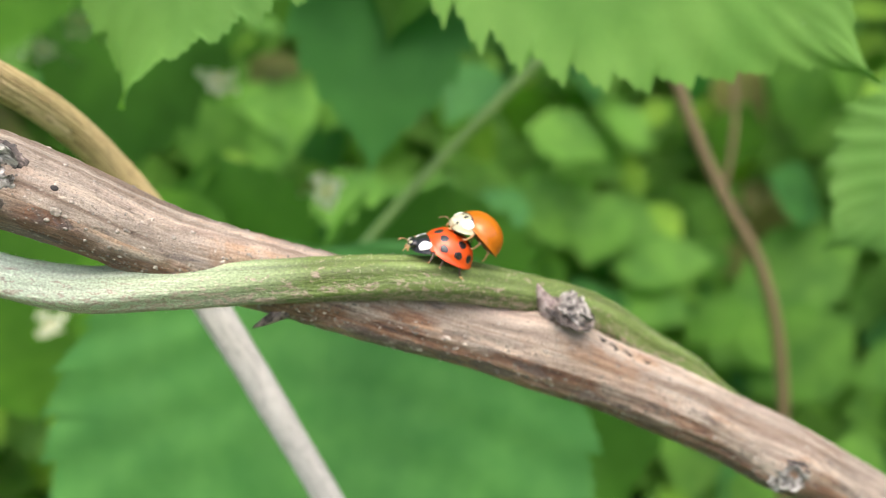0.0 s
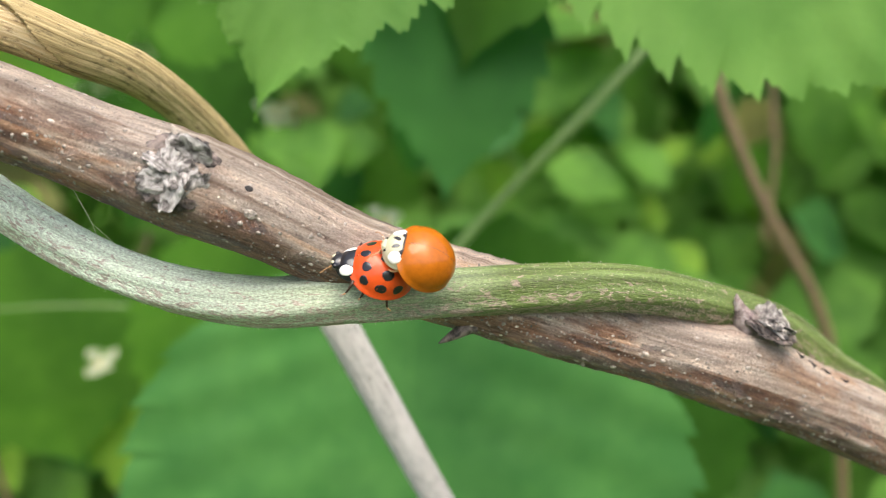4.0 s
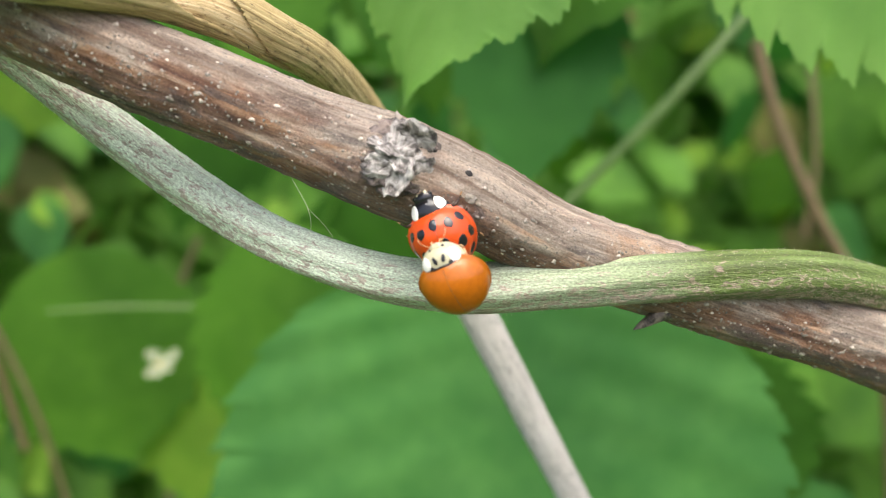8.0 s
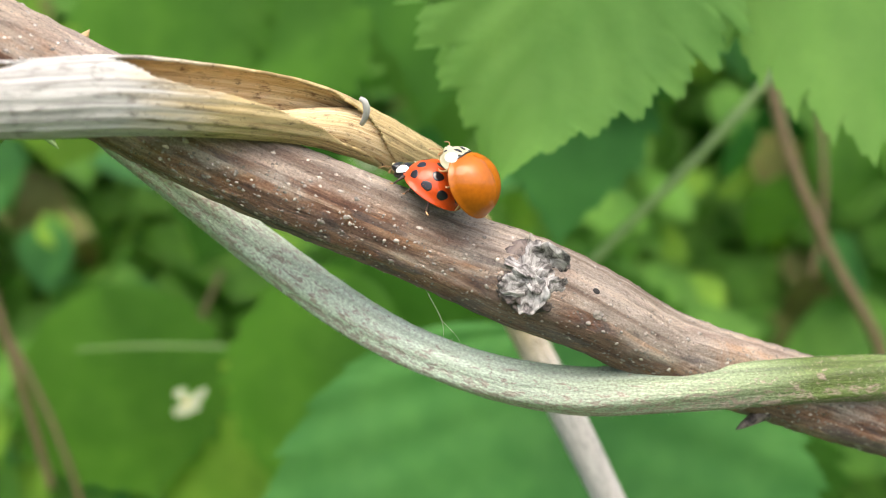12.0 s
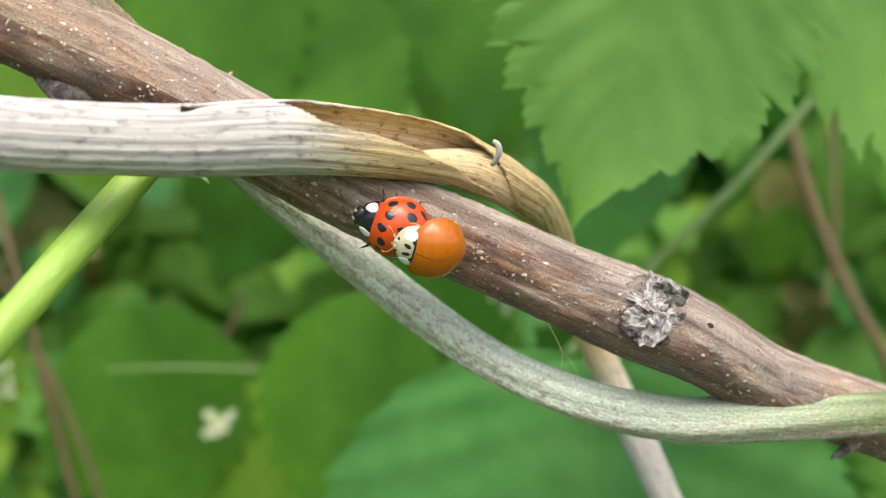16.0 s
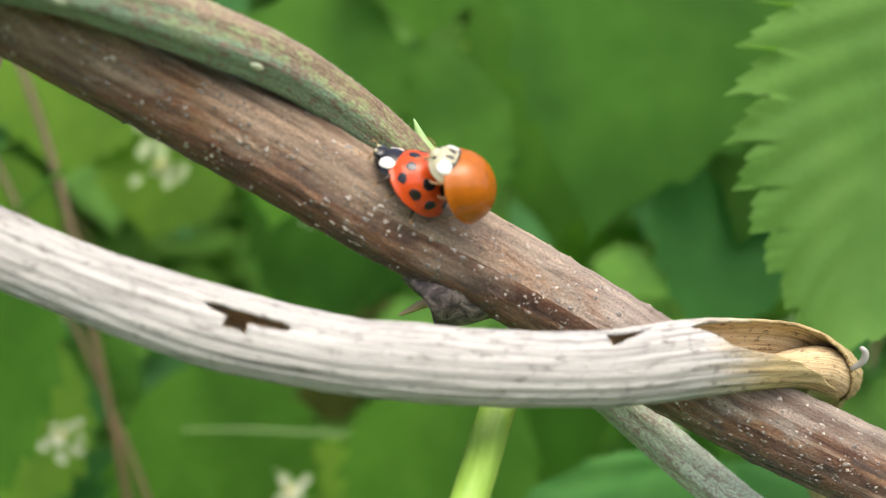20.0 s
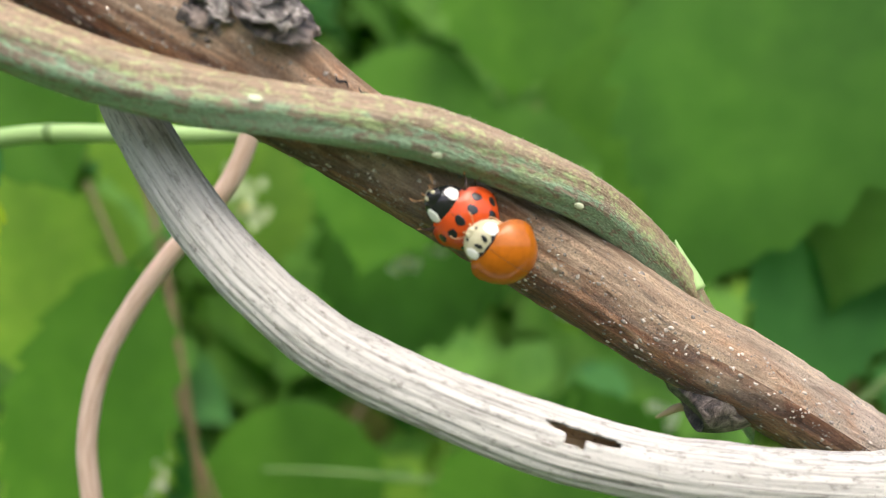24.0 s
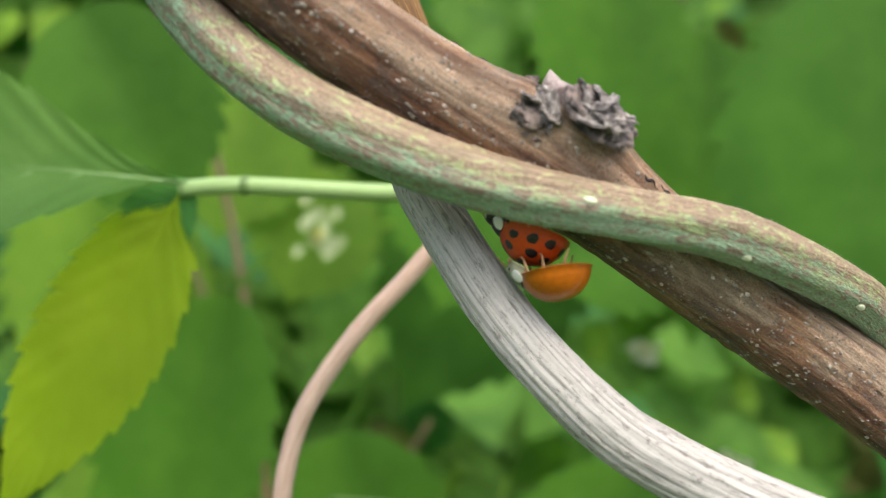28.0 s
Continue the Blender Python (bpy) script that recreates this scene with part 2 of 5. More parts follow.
def plain(name, colour, rough=0.5, mottle=0.15, coat=0.0, island=0.0, dimple=0.0):
    mat, n, l, b = material(name)
    low = tuple(c * (1 - mottle) for c in colour)
    high = tuple(min(1, c * (1 + mottle)) for c in colour)
    tone = ramp(n, l, grain(n, l, 2500.0, (1, 1, 1), 4, 0.6, "Object"), ((0.35, low), (0.65, high)))
    if island:
        geo = n.new("ShaderNodeNewGeometry")
        tone = blend(n, l, 1.0, tone, ramp(n, l, geo.outputs["Random Per Island"], ((0, (1 - island,) * 3), (1, (1 + island,) * 3))), "MULTIPLY")
    l.new(tone, b.inputs["Base Color"])
    b.inputs["Roughness"].default_value = rough
    b.inputs["Coat Weight"].default_value = coat
    if coat:
        b.inputs["Specular IOR Level"].default_value = 0.15
    if dimple:
        relief(n, l, b, grain(n, l, 900.0, (1, 1, 1), 3, 0.5, "Object"), dimple)
        l.new(b.inputs["Normal"].links[0].from_socket, b.inputs["Coat Normal"])
    b.inputs["Coat Roughness"].default_value = 0.07
    return mat


def crumpled(name, dark, mid, light, stretch=(1, 1, 1)):
    """Dry shrivelled tissue: creases coloured dark between rubbed pale ridges."""
    mat, n, l, b = material(name)
    fold = grain(n, l, 700.0, stretch, 7, 0.68, "Object", 0.8)
    l.new(ramp(n, l, fold, ((0.40, dark), (0.49, mid), (0.58, light))), b.inputs["Base Color"])
    b.inputs["Roughness"].default_value = 0.5
    relief(n, l, b, fold, 0.0005)
    return mat


GOLD_STOPS = [(place, (v, v, v)) for place, v in ((0.03, 0), (0.10, 1), (0.41, 1), (0.455, 0))]
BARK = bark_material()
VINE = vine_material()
STRAW = straw_material("bleached_straw", (0.54, 0.53, 0.495), (0.465, 0.455, 0.42), (0.22, 0.21, 0.19), (0.42, 0.40, 0.38), (0.62, 0.495, 0.26), (0.455, 0.34, 0.15), (0.16, 0.10, 0.04))
STRAW_GOLD = stem_material("golden_straw", (0.52, 0.37, 0.17), (0.30, 0.19, 0.08))
HUSK = straw_material("brown_husk", (0.30, 0.17, 0.05), (0.17, 0.085, 0.022), (0.05, 0.024, 0.008), (0.4, 0.35, 0.3))
STRAW_IN = straw_material("sheath_lining", (0.78, 0.64, 0.40), (0.66, 0.50, 0.27), (0.46, 0.31, 0.14), (0.34, 0.26, 0.22))
PETIOLE = stem_material("fresh_green_stalk", (0.27, 0.43, 0.065), (0.19, 0.34, 0.038), 0.42)
PALE_STALK = stem_material("pale_green_stalk", (0.34, 0.50, 0.20), (0.26, 0.42, 0.14))
DULL_STALK = stem_material("dull_green_stalk", (0.16, 0.26, 0.08), (0.11, 0.20, 0.05))
PINK = stem_material("pinkish_dry_stem", (0.62, 0.47, 0.38), (0.44, 0.30, 0.22))
BROWN = stem_material("far_brown_stem", (0.17, 0.125, 0.06), (0.11, 0.08, 0.04))
SCALE = crumpled("grey_bud_scale", (0.06, 0.05, 0.045), (0.30, 0.277, 0.26), (0.56, 0.535, 0.505), (0.7, 1.4, 1.0))
SCALE_DARK = crumpled("dark_bud_scale", (0.035, 0.031, 0.029), (0.17, 0.15, 0.137), (0.42, 0.39, 0.36), (0.7, 1.4, 1.0))
BUD = crumpled("purple_grey_bud", (0.10, 0.070, 0.066), (0.27, 0.205, 0.195), (0.42, 0.35, 0.33))
STUB = crumpled("brown_stub_bark", (0.035, 0.029, 0.028), (0.12, 0.092, 0.082), (0.25, 0.205, 0.18))
DARKBARK = crumpled("dark_bud_bark", (0.025, 0.02, 0.018), (0.10, 0.078, 0.068), (0.24, 0.19, 0.165))
CRACK = plain("dark_crack", (0.018, 0.015, 0.014), 0.8, 0.3)
LENTICEL = plain("lenticel_cork", (0.325, 0.28, 0.235), 0.5, 0.4, island=0.45)
HAIR = plain("stiff_hair", (0.55, 0.55, 0.40), 0.5, 0.1)
LEAF_NEAR = leaf_material("near_leaf", (0.14, 0.285, 0.07), (0.10, 0.23, 0.05), (1.15, 1.35, 0.5), 0.42)
LEAF_BROAD = leaf_material("hanging_leaf", (0.115, 0.31, 0.080), (0.070, 0.225, 0.055), (1.0, 1.3, 0.55), 0.35)
LEAF_BIG = leaf_material("broad_leaf", (0.063, 0.175, 0.024), (0.045, 0.14, 0.017), (1.1, 1.3, 0.4), 0.42)
LEAF_LIME = leaf_material("lime_leaf", (0.44, 0.58, 0.045), (0.36, 0.51, 0.033), (1.6, 1.6, 0.35), 0.6)
LEAF_MID = leaf_material("mid_green_leaf", (0.082, 0.21, 0.026), (0.059, 0.167, 0.018), (1.2, 1.4, 0.35), 0.45)
LEAF_LUSH = leaf_material("lush_leaf", (0.19, 0.345, 0.05), (0.15, 0.30, 0.04), (1.25, 1.35, 0.4), 0.5)
LEAF_BACK = leaf_material("thicket_leaf", (0.12, 0.268, 0.052), (0.088, 0.215, 0.038), (1.2, 1.35, 0.5), 0.5)
LEAF_BLUE = leaf_material("bluish_leaf", (0.070, 0.21, 0.060), (0.055, 0.175, 0.047), (0.9, 1.3, 0.6), 0.5)
LEAF_DRY = leaf_material("withered_leaf", (0.15, 0.17, 0.055), (0.11, 0.12, 0.04), (1.1, 1.0, 0.6), 0.35)
VEIN = plain("leaf_vein", (0.20, 0.36, 0.12), 0.5, 0.1)
PETAL = plain("white_petal", (0.58, 0.63, 0.45), 0.5, 0.05)
PETAL_GREEN = plain("greenish_petal", (0.45, 0.55, 0.30), 0.5, 0.05)
POLLEN = plain("yellow_floret", (0.55, 0.45, 0.04), 0.6, 0.1)


# ---- shape helpers ----
def part(name, mesh, mats, parent=None, label=""):
    """Link a mesh or a bmesh as one object, under a thing where one is given."""
    if isinstance(mesh, bmesh.types.BMesh):
        data = bpy.data.meshes.new(name)
        mesh.to_mesh(data)
        mesh.free()
        mesh = data
    if not mesh.materials:
        for mat in mats if isinstance(mats, (list, tuple)) else [mats]:
            mesh.materials.append(mat)
    ob = new(name, mesh)
    ob.parent = parent
    if label:
        tagged(ob, label)
    return ob


def thing(name, label, category, place=None, group="", kind=""):
    ob = new(name)
    ob.empty_display_size = 0.002
    ob.matrix_basis = place or Matrix()
    return tagged(ob, label, category, group, kind)


def smooth_line(points, step):
    """Points along a smooth curve through the given ones, about step apart; the values after x, y, z are carried along."""
    pts = np.array(points, float)
    ext = np.vstack([2 * pts[0] - pts[1], pts, 2 * pts[-1] - pts[-2]])
    out = []
    for i in range(1, len(ext) - 2):
        p0, p1, p2, p3 = ext[i - 1:i + 3]
        count = max(2, int(np.linalg.norm((p2 - p1)[:3]) / step))
        for u in np.arange(count) / count:
            out.append(0.5 * (2 * p1 + (p2 - p0) * u + (2 * p0 - 5 * p1 + 4 * p2 - p3) * u * u + (3 * p1 - p0 - 3 * p2 + p3) * u ** 3))
    out.append(pts[-1])
    return np.array(out)


def mesh_grid(rows, cols, verts, uvs, closed, skip=None, caps=True):
    """A mesh from a grid of vertices; closed: the columns run round. uvs are given for cols + 1 columns."""
    faces, loops = [], []
    span = cols if closed else cols - 1
    wide = cols + 1 if closed else cols
    for i in range(rows - 1):
        for j in range(span):
            if skip is not None and skip[i, j]:
                continue
            k = (j + 1) % cols
            faces.append((i * cols + j, (i + 1) * cols + j, (i + 1) * cols + k, i * cols + k))
            loops += [i * wide + j, (i + 1) * wide + j, (i + 1) * wide + j + 1, i * wide + j + 1]
    if caps and closed:
        faces.append(tuple(range(cols)))
        loops += [j for j in range(cols)]
        faces.append(tuple((rows - 1) * cols + j for j in reversed(range(cols))))
        loops += [(rows - 1) * wide + j for j in reversed(range(cols))]
    mesh = bpy.data.meshes.new("grid")
    mesh.from_pydata([tuple(v) for v in verts], [], faces)
    layer = mesh.uv_layers.new(name="UVMap")
    layer.data.foreach_set("uv", np.asarray(uvs, float)[np.array(loops)].ravel())
    mesh.shade_smooth()
    return mesh


def frames_along(line):
    """Tangent, forward (towards the open side, -y) and upward directions along a line."""
    tan = np.gradient(line[:, :3], axis=0)
    tan /= np.linalg.norm(tan, axis=1)[:, None]
    front = np.array([0, -1.0, 0]) - tan * (-tan[:, 1])[:, None]
    front /= np.linalg.norm(front, axis=1)[:, None]
    up = np.cross(front, tan)
    flips = np.sign(np.sum(up[1:] * up[:-1], axis=1))
    up *= np.concatenate([[1.0], np.cumprod(flips)])[:, None]
    if up[:, 2].sum() < 0:
        up = -up
    return tan, front, up


def tube(points, sides, step, dent=None, flat=1.0, skip=None):
    """A stem through points of x, y, z, radius in mm. dent(s, a) gives the relief in mm, s mm along and a radians round
    (0 faces the open side, a quarter turn faces up). Returns its mesh, the line, and the directions along it."""
    line = smooth_line(points, step)
    tan, front, up = frames_along(line)
    s = np.concatenate([[0], np.cumsum(np.linalg.norm(np.diff(line[:, :3], axis=0), axis=1))])
    a = np.arange(sides) / sides * 2 * np.pi
    rows = len(line)
    S, A = np.meshgrid(s, a, indexing="ij")
    radius = np.repeat(line[:, 3:4], sides, 1)
    if dent is not None:
        radius = radius + dent(S, A)
    verts = line[:, None, :3] + radius[:, :, None] * (np.cos(A)[:, :, None] * front[:, None, :] * flat + np.sin(A)[:, :, None] * up[:, None, :])
    verts = verts * MM + np.array([0, 0, 1.0])
    uu, vv = np.meshgrid(s, np.arange(sides + 1) / sides, indexing="ij")
    vv = vv * 2 * np.pi * line[:, 3].mean()
    cut = skip(S, A, line) if skip is not None else None
    mesh = mesh_grid(rows, sides, verts.reshape(-1, 3), np.stack([uu, vv], -1).reshape(-1, 2), True, cut, caps=True)
    first = mesh.polygons[0]
    if first.normal.dot(first.center - Vector(line[0, :3] * MM + np.array([0, 0, 1.0]))) < 0:
        mesh.flip_normals()
    return mesh, line, s, (tan, front, up)


def wobble(seed, waves, low, high, rise=(1, 5)):
    """A sum of waves over length and angle, for uneven stems."""
    rng = np.random.default_rng(seed)
    terms = [(rng.uniform(low, high), int(rng.integers(rise[0], rise[1])), rng.uniform(0, 6.28), rng.uniform(0.4, 1)) for _ in range(waves)]
    def shape(s, a):
        return sum(w * np.sin(2 * np.pi * s / f + k * a + p) for f, k, p, w in terms) / waves ** 0.5
    return shape


def thin_tube(points, radii, sides=6, step=None):
    """A small tapered tube in local metres through points; radii in metres."""
    pts = [(*p, r) for p, r in zip(points, radii)]
    line = smooth_line(pts, step or 1e9) if step is None else smooth_line(pts, step)
    tan = np.gradient(line[:, :3], axis=0)
    tan /= np.linalg.norm(tan, axis=1)[:, None] + 1e-12
    ref = np.array([0.31, 0.2, 0.93])
    e1 = np.cross(tan, ref)
    e1 /= np.linalg.norm(e1, axis=1)[:, None] + 1e-12
    e2 = np.cross(tan, e1)
    a = np.arange(sides) / sides * 2 * np.pi
    verts = line[:, None, :3] + line[:, None, 3:4] * (np.cos(a)[None, :, None] * e1[:, None] + np.sin(a)[None, :, None] * e2[:, None])
    return verts.reshape(-1, 3), len(line)


def tube_mesh(pieces, sides=6):
    """One mesh of several thin tubes: pieces of (points, radii)."""
    verts, faces, base = [], [], 0
    for points, radii in pieces:
        v, rows = thin_tube(points, radii, sides)
        verts += [tuple(p) for p in v]
        for i in range(rows - 1):
            for j in range(sides):
                k = (j + 1) % sides
                faces.append((base + i * sides + j, base + i * sides + k, base + (i + 1) * sides + k, base + (i + 1) * sides + j))
        faces.append(tuple(base + j for j in reversed(range(sides))))
        faces.append(tuple(base + (rows - 1) * sides + j for j in range(sides)))
        base += len(v)
    mesh = bpy.data.meshes.new("tube")
    mesh.from_pydata(verts, [], faces)
    mesh.shade_smooth()
    return mesh


def turn_to(direction, up=(0, 0, 1)):
    """A turn whose x axis follows direction and whose z axis leans to up."""
    x = Vector(direction).normalized()
    z = Vector(up) - x * Vector(up).dot(x)
    z.normalize()
    return Matrix((x, z.cross(x), z)).transposed().to_4x4()


# ---- the ground under the thicket ----
def ground():
    size, count = 60.0, 60
    bm = bmesh.new()
    edges = np.sinh(np.linspace(-5, 5, count + 1)) / np.sinh(5) * size
    grid = [[bm.verts.new((x, y, 0.03 * noise.noise(Vector((x * 2, y * 2, 0))))) for y in edges] for x in edges]
    for i in range(count):
        for j in range(count):
            bm.faces.new((grid[i][j], grid[i + 1][j], grid[i + 1][j + 1], grid[i][j + 1]))
    mat, n, l, b = material("leafy_soil")
    l.new(ramp(n, l, grain(n, l, 3.0, (1, 1, 1), 8, 0.7, "Object"), ((0.35, (0.03, 0.05, 0.012)), (0.55, (0.05, 0.10, 0.02)), (0.7, (0.09, 0.085, 0.04)))), b.inputs["Base Color"])
    b.inputs["Roughness"].default_value = 0.9
    ob = part("ground", bm, mat)
    tagged(ob, "dark leafy soil with low green growth", "ground", kind="structure")


ground()


# ---- the stems ----
def stem_spot(line, s, ways, place):
    """How far along a stem and at which angle round it a place lies."""
    i = int(np.argmin(np.linalg.norm(line[:, :3] - np.array(place), axis=1)))
    d = np.array(place) - line[i, :3]
    return s[i], math.atan2(d @ ways[2][i], d @ ways[1][i]), i


def stem_point(line, ways, i, a, lift):
    out = math.cos(a) * ways[1][i] + math.sin(a) * ways[2][i]
    return line[i, :3] + out * (line[i, 3] + lift), out


BRANCH = [(75, 96, -69, 3.7), (60, 93, -58, 3.7), (42.3, 89.5, -44.9, 3.75), (31, 87.2, -37.7, 3.75), (18, 84.5, -30.2, 3.8), (6, 81.8, -24.5, 3.7),
          (-5.1, 79.6, -19.8, 3.6), (-15.5, 77.9, -15.4, 3.6), (-25, 75.1, -11.4, 3.7), (-33.6, 72.2, -6.1, 3.8), (-48.1, 71.4, 0.9, 3.7),
          (-61.9, 69.8, 8, 3.6), (-80.1, 67.1, 18.7, 3.7), (-89.2, 65.8, 23.5, 3.7), (-99.4, 63.8, 29.8, 3.7), (-118, 59, 40.2, 3.7),
          (-136.6, 54.4, 50.1, 3.7), (-150, 51, 58.5, 3.8), (-175, 45, 74, 3.9)]
# bud knots on the branch: place, radius, seed, height and length of the swelling under them
KNOTS = [((-37.6, 68.3, -3.0), 2.9, 3, 0.5, 4.5), ((12.6, 80.4, -21.4), 2.4, 5, 1.2, 5.0), ((36.5, 84.2, -42.5), 2.2, 8, 1.1, 4.5), ((-121.0, 52.8, 46.9), 2.7, 11, 2.0, 8.0)]


def flake_mesh(rng, size):
    """One shrivelled bud scale: a thin curled flake with lengthwise folds."""
    bm = bmesh.new()
    bmesh.ops.create_icosphere(bm, subdivisions=4, radius=1)
    long, wide, thick = size * rng.uniform(0.85, 1.2), size * rng.uniform(0.7, 1.05), size * rng.uniform(0.10, 0.17)
    cup, curl, off = rng.uniform(-0.5, 0.75), rng.uniform(-0.35, 0.45), Vector(rng.uniform(0, 50, 3))
    for v in bm.verts:
        p = v.co.copy()
        x = p.x * (1 + 0.38 * noise.noise(Vector((0, p.y * 3.5, 0)) + off))
        y = p.y * (1 + 0.25 * noise.noise(Vector((p.x * 2, 0, 0)) + off)) * (1 - 0.15 * p.x)
        fold = 0.12 * noise.noise(Vector((p.x * 1.1, p.y * 5.5, 0)) + off) + 0.06 * noise.noise(Vector((p.x * 5, p.y * 5, 0)) + off) + 0.16 * noise.noise(Vector((p.x * 2.2, p.y * 2.2, 0)) + off)
        v.co = Vector((x * long, y * wide, p.z * thick + size * (cup * y * y * 0.5 + curl * x * x * 0.5 + fold))) * MM
    for f in bm.faces:
        f.smooth = True
    return bm


def bud_knot(parent, place, out, along, radius, seed, flakes=10, height=0.24, scales=SCALE):
    rng = np.random.default_rng(seed)
    out, along = Vector(out).normalized(), Vector(along).normalized()
    bm = bmesh.new()
    bmesh.ops.create_icosphere(bm, subdivisions=5, radius=1)
    for v in bm.verts:
        bump = 1 + 0.2 * noise.noise(v.co * 2.3 + Vector((seed, 0, 0))) + 0.14 * noise.noise(v.co * 6 + Vector((0, seed, 0))) + 0.05 * noise.noise(v.co * 14)
        v.co = Vector((v.co.x * 1.12, v.co.y * 1.02, v.co.z * height)) * bump * radius * MM
    for f in bm.faces:
        f.smooth = True
    knot = part("bud_knot", bm, DARKBARK, parent, "dark grey bud knot with shrivelled scales")
    side = out.cross(along)
    knot.matrix_basis = Matrix.Translation(at(*place)) @ Matrix((along, side, out)).transposed().to_4x4()
    for i in range(flakes):
        inner = i >= flakes * 0.6
        ang = 2 * math.pi * i / (flakes * 0.6) + rng.uniform(-0.4, 0.4)
        reach = radius * (rng.uniform(0.05, 0.35) if inner else rng.uniform(0.42, 0.66))
        scale = part("bud_scale", flake_mesh(rng, radius * rng.uniform(0.38, 0.62)), scales, knot)
        lift = radius * (height + 0.05 - 0.28 * (reach / radius) ** 2) + rng.uniform(-0.05, 0.12)
        spin = Matrix.Rotation(ang + rng.choice([0, 1.57]) + rng.uniform(-0.5, 0.5), 4, "Z") @ Matrix.Rotation(rng.uniform(-0.5, 0.5), 4, "Y") @ Matrix.Rotation(rng.uniform(-0.75, 0.75), 4, "X")
        scale.matrix_basis = Matrix.Translation(Vector((math.cos(ang) * reach, math.sin(ang) * reach, lift)) * MM) @ spin
    return knot


def thorn(parent, base, tip, width, mat, name="thorn", label="", blunt=0.0):
    """A short stub that tapers from base to tip, a little crooked."""
    base, tip = np.array(base, float), np.array(tip, float)
    pts, rad = [], []
    for u in np.linspace(0, 1, 7):
        p = base + (tip - base) * u + np.array([0.12, 0, 0.08]) * math.sin(u * 7) * width * 0.4
        pts.append(at(*p))
        rad.append(width * MM * max(blunt, (1 - u) ** 0.8) + 0.00004)
    return part(name, tube_mesh([(pts, rad)], 9), mat, parent, label)


def woody_branch():
    base = thing("woody_branch", "thick woody brown climbing stem with pale lenticels and bud knots", "branch")
    line = smooth_line(BRANCH, 0.4)
    ways = frames_along(line)
    s = np.concatenate([[0], np.cumsum(np.linalg.norm(np.diff(line[:, :3], axis=0), axis=1))])
    swells = [stem_spot(line, s, ways, k[0])[:2] for k in KNOTS]
    slow, fine = wobble(1, 14, 14, 70, (0, 4)), wobble(2, 22, 14, 90, (6, 22))
    small = wobble(4, 18, 1.2, 5, (1, 9))

    def dent(S, A):
        d = 0.13 * slow(S, A) + 0.075 * fine(S, A) + 0.045 * small(S, A)
        for (ks, ka), (_, _, _, high, long) in zip(swells, KNOTS):
            gap = np.angle(np.exp(1j * (A - ka)))
            d = d + high * np.exp(-((S - ks) / long) ** 2 - (gap / 0.85) ** 2) + 0.25 * np.exp(-((S - ks) / 6.0) ** 2)
        return d

    mesh, line, s, ways = tube(BRANCH, 96, 0.3, dent)
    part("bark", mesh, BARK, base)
    rng = np.random.default_rng(7)

    def on_bark(place):
        _, a, i = stem_spot(line, s, ways, place)
        q, out = stem_point(line, ways, i, a, float(dent(np.array(s[i]), np.array(a))))
        return q, out, i

    # pale corky lenticels
    verts, faces = [], []
    for _ in range(10500):
        i = int(rng.integers(40, len(line) - 40))
        a = rng.normal(-0.5, 0.7) if rng.random() < 0.62 else rng.uniform(-2.3, 2.3)
        p, out = stem_point(line, ways, i, a, float(dent(np.array(s[i]), np.array(a))) - 0.02)
        t, side = ways[0][i], np.cross(out, ways[0][i])
        r = float(rng.choice((rng.uniform(0.04, 0.09), rng.uniform(0.08, 0.15), rng.uniform(0.14, 0.23)), p=(0.62, 0.28, 0.10)))
        long, high = rng.uniform(0.8, 1.7), r * rng.uniform(0.3, 0.6)
        rag = rng.uniform(0.65, 1.25, 7)
        b0 = len(verts)
        for k, (rr, hh) in enumerate(((1.0, -0.4), (0.7, 0.8))):
            for j in range(7):
                ang = 2 * math.pi * j / 7 + i
                q = p + (t * long * math.cos(ang) + side * math.sin(ang)) * r * rr * rag[j] + out * high * hh * rag[j - 3]
                verts.append(tuple(at(*q)))
        verts.append(tuple(at(*(p + out * high))))
        for j in range(7):
            k = (j + 1) % 7
            faces.append((b0 + j, b0 + k, b0 + 7 + k, b0 + 7 + j))
            faces.append((b0 + 7 + j, b0 + 7 + k, b0 + 14))
    mesh = bpy.data.meshes.new("corky_speckle")
    mesh.from_pydata(verts, [], faces)
    mesh.shade_smooth()
    tagged(part("corky_speckle", mesh, LENTICEL, base, "pale corky dots scattered over the bark"), kind="stuff")
    for place, radius, seed, _, _ in KNOTS:
        _, _, i = stem_spot(line, s, ways, place)
        out = np.array(place) - line[i, :3]
        bud_knot(base, place, out, ways[0][i], radius, seed, scales=SCALE_DARK if seed in (5, 11) else SCALE)
    # a smaller second bud beside the uppermost knot
    place = (-125.4, 53.2, 46.8)
    _, _, i = stem_spot(line, s, ways, place)
    bud_knot(base, place, np.array(place) - line[i, :3], ways[0][i], 2.1, 15, 4, 0.5, SCALE_DARK)
    # short dark cracks in the bark beside the knots
    for place in ((16.8, 80.9, -23.6), (17.9, 81.2, -24.6), (19.8, 81.5, -25.2), (21.6, 82.2, -26.9), (-131.0, 54.5, 53.6), (-128.8, 54.0, 52.4), (-127.2, 54.6, 51.8), (-116.3, 55.0, 42.8), (-114.6, 56.0, 42.3), (-113.2, 57.0, 41.4)):
        _, a, i = stem_spot(line, s, ways, place)
        run = []
        for k in range(5):
            q, out = stem_point(line, ways, i + (k - 2), a + 0.05 * math.sin(k * 1.9 + i), float(dent(np.array(s[i + k - 2]), np.array(a))) - 0.01)
            run.append(at(*q))
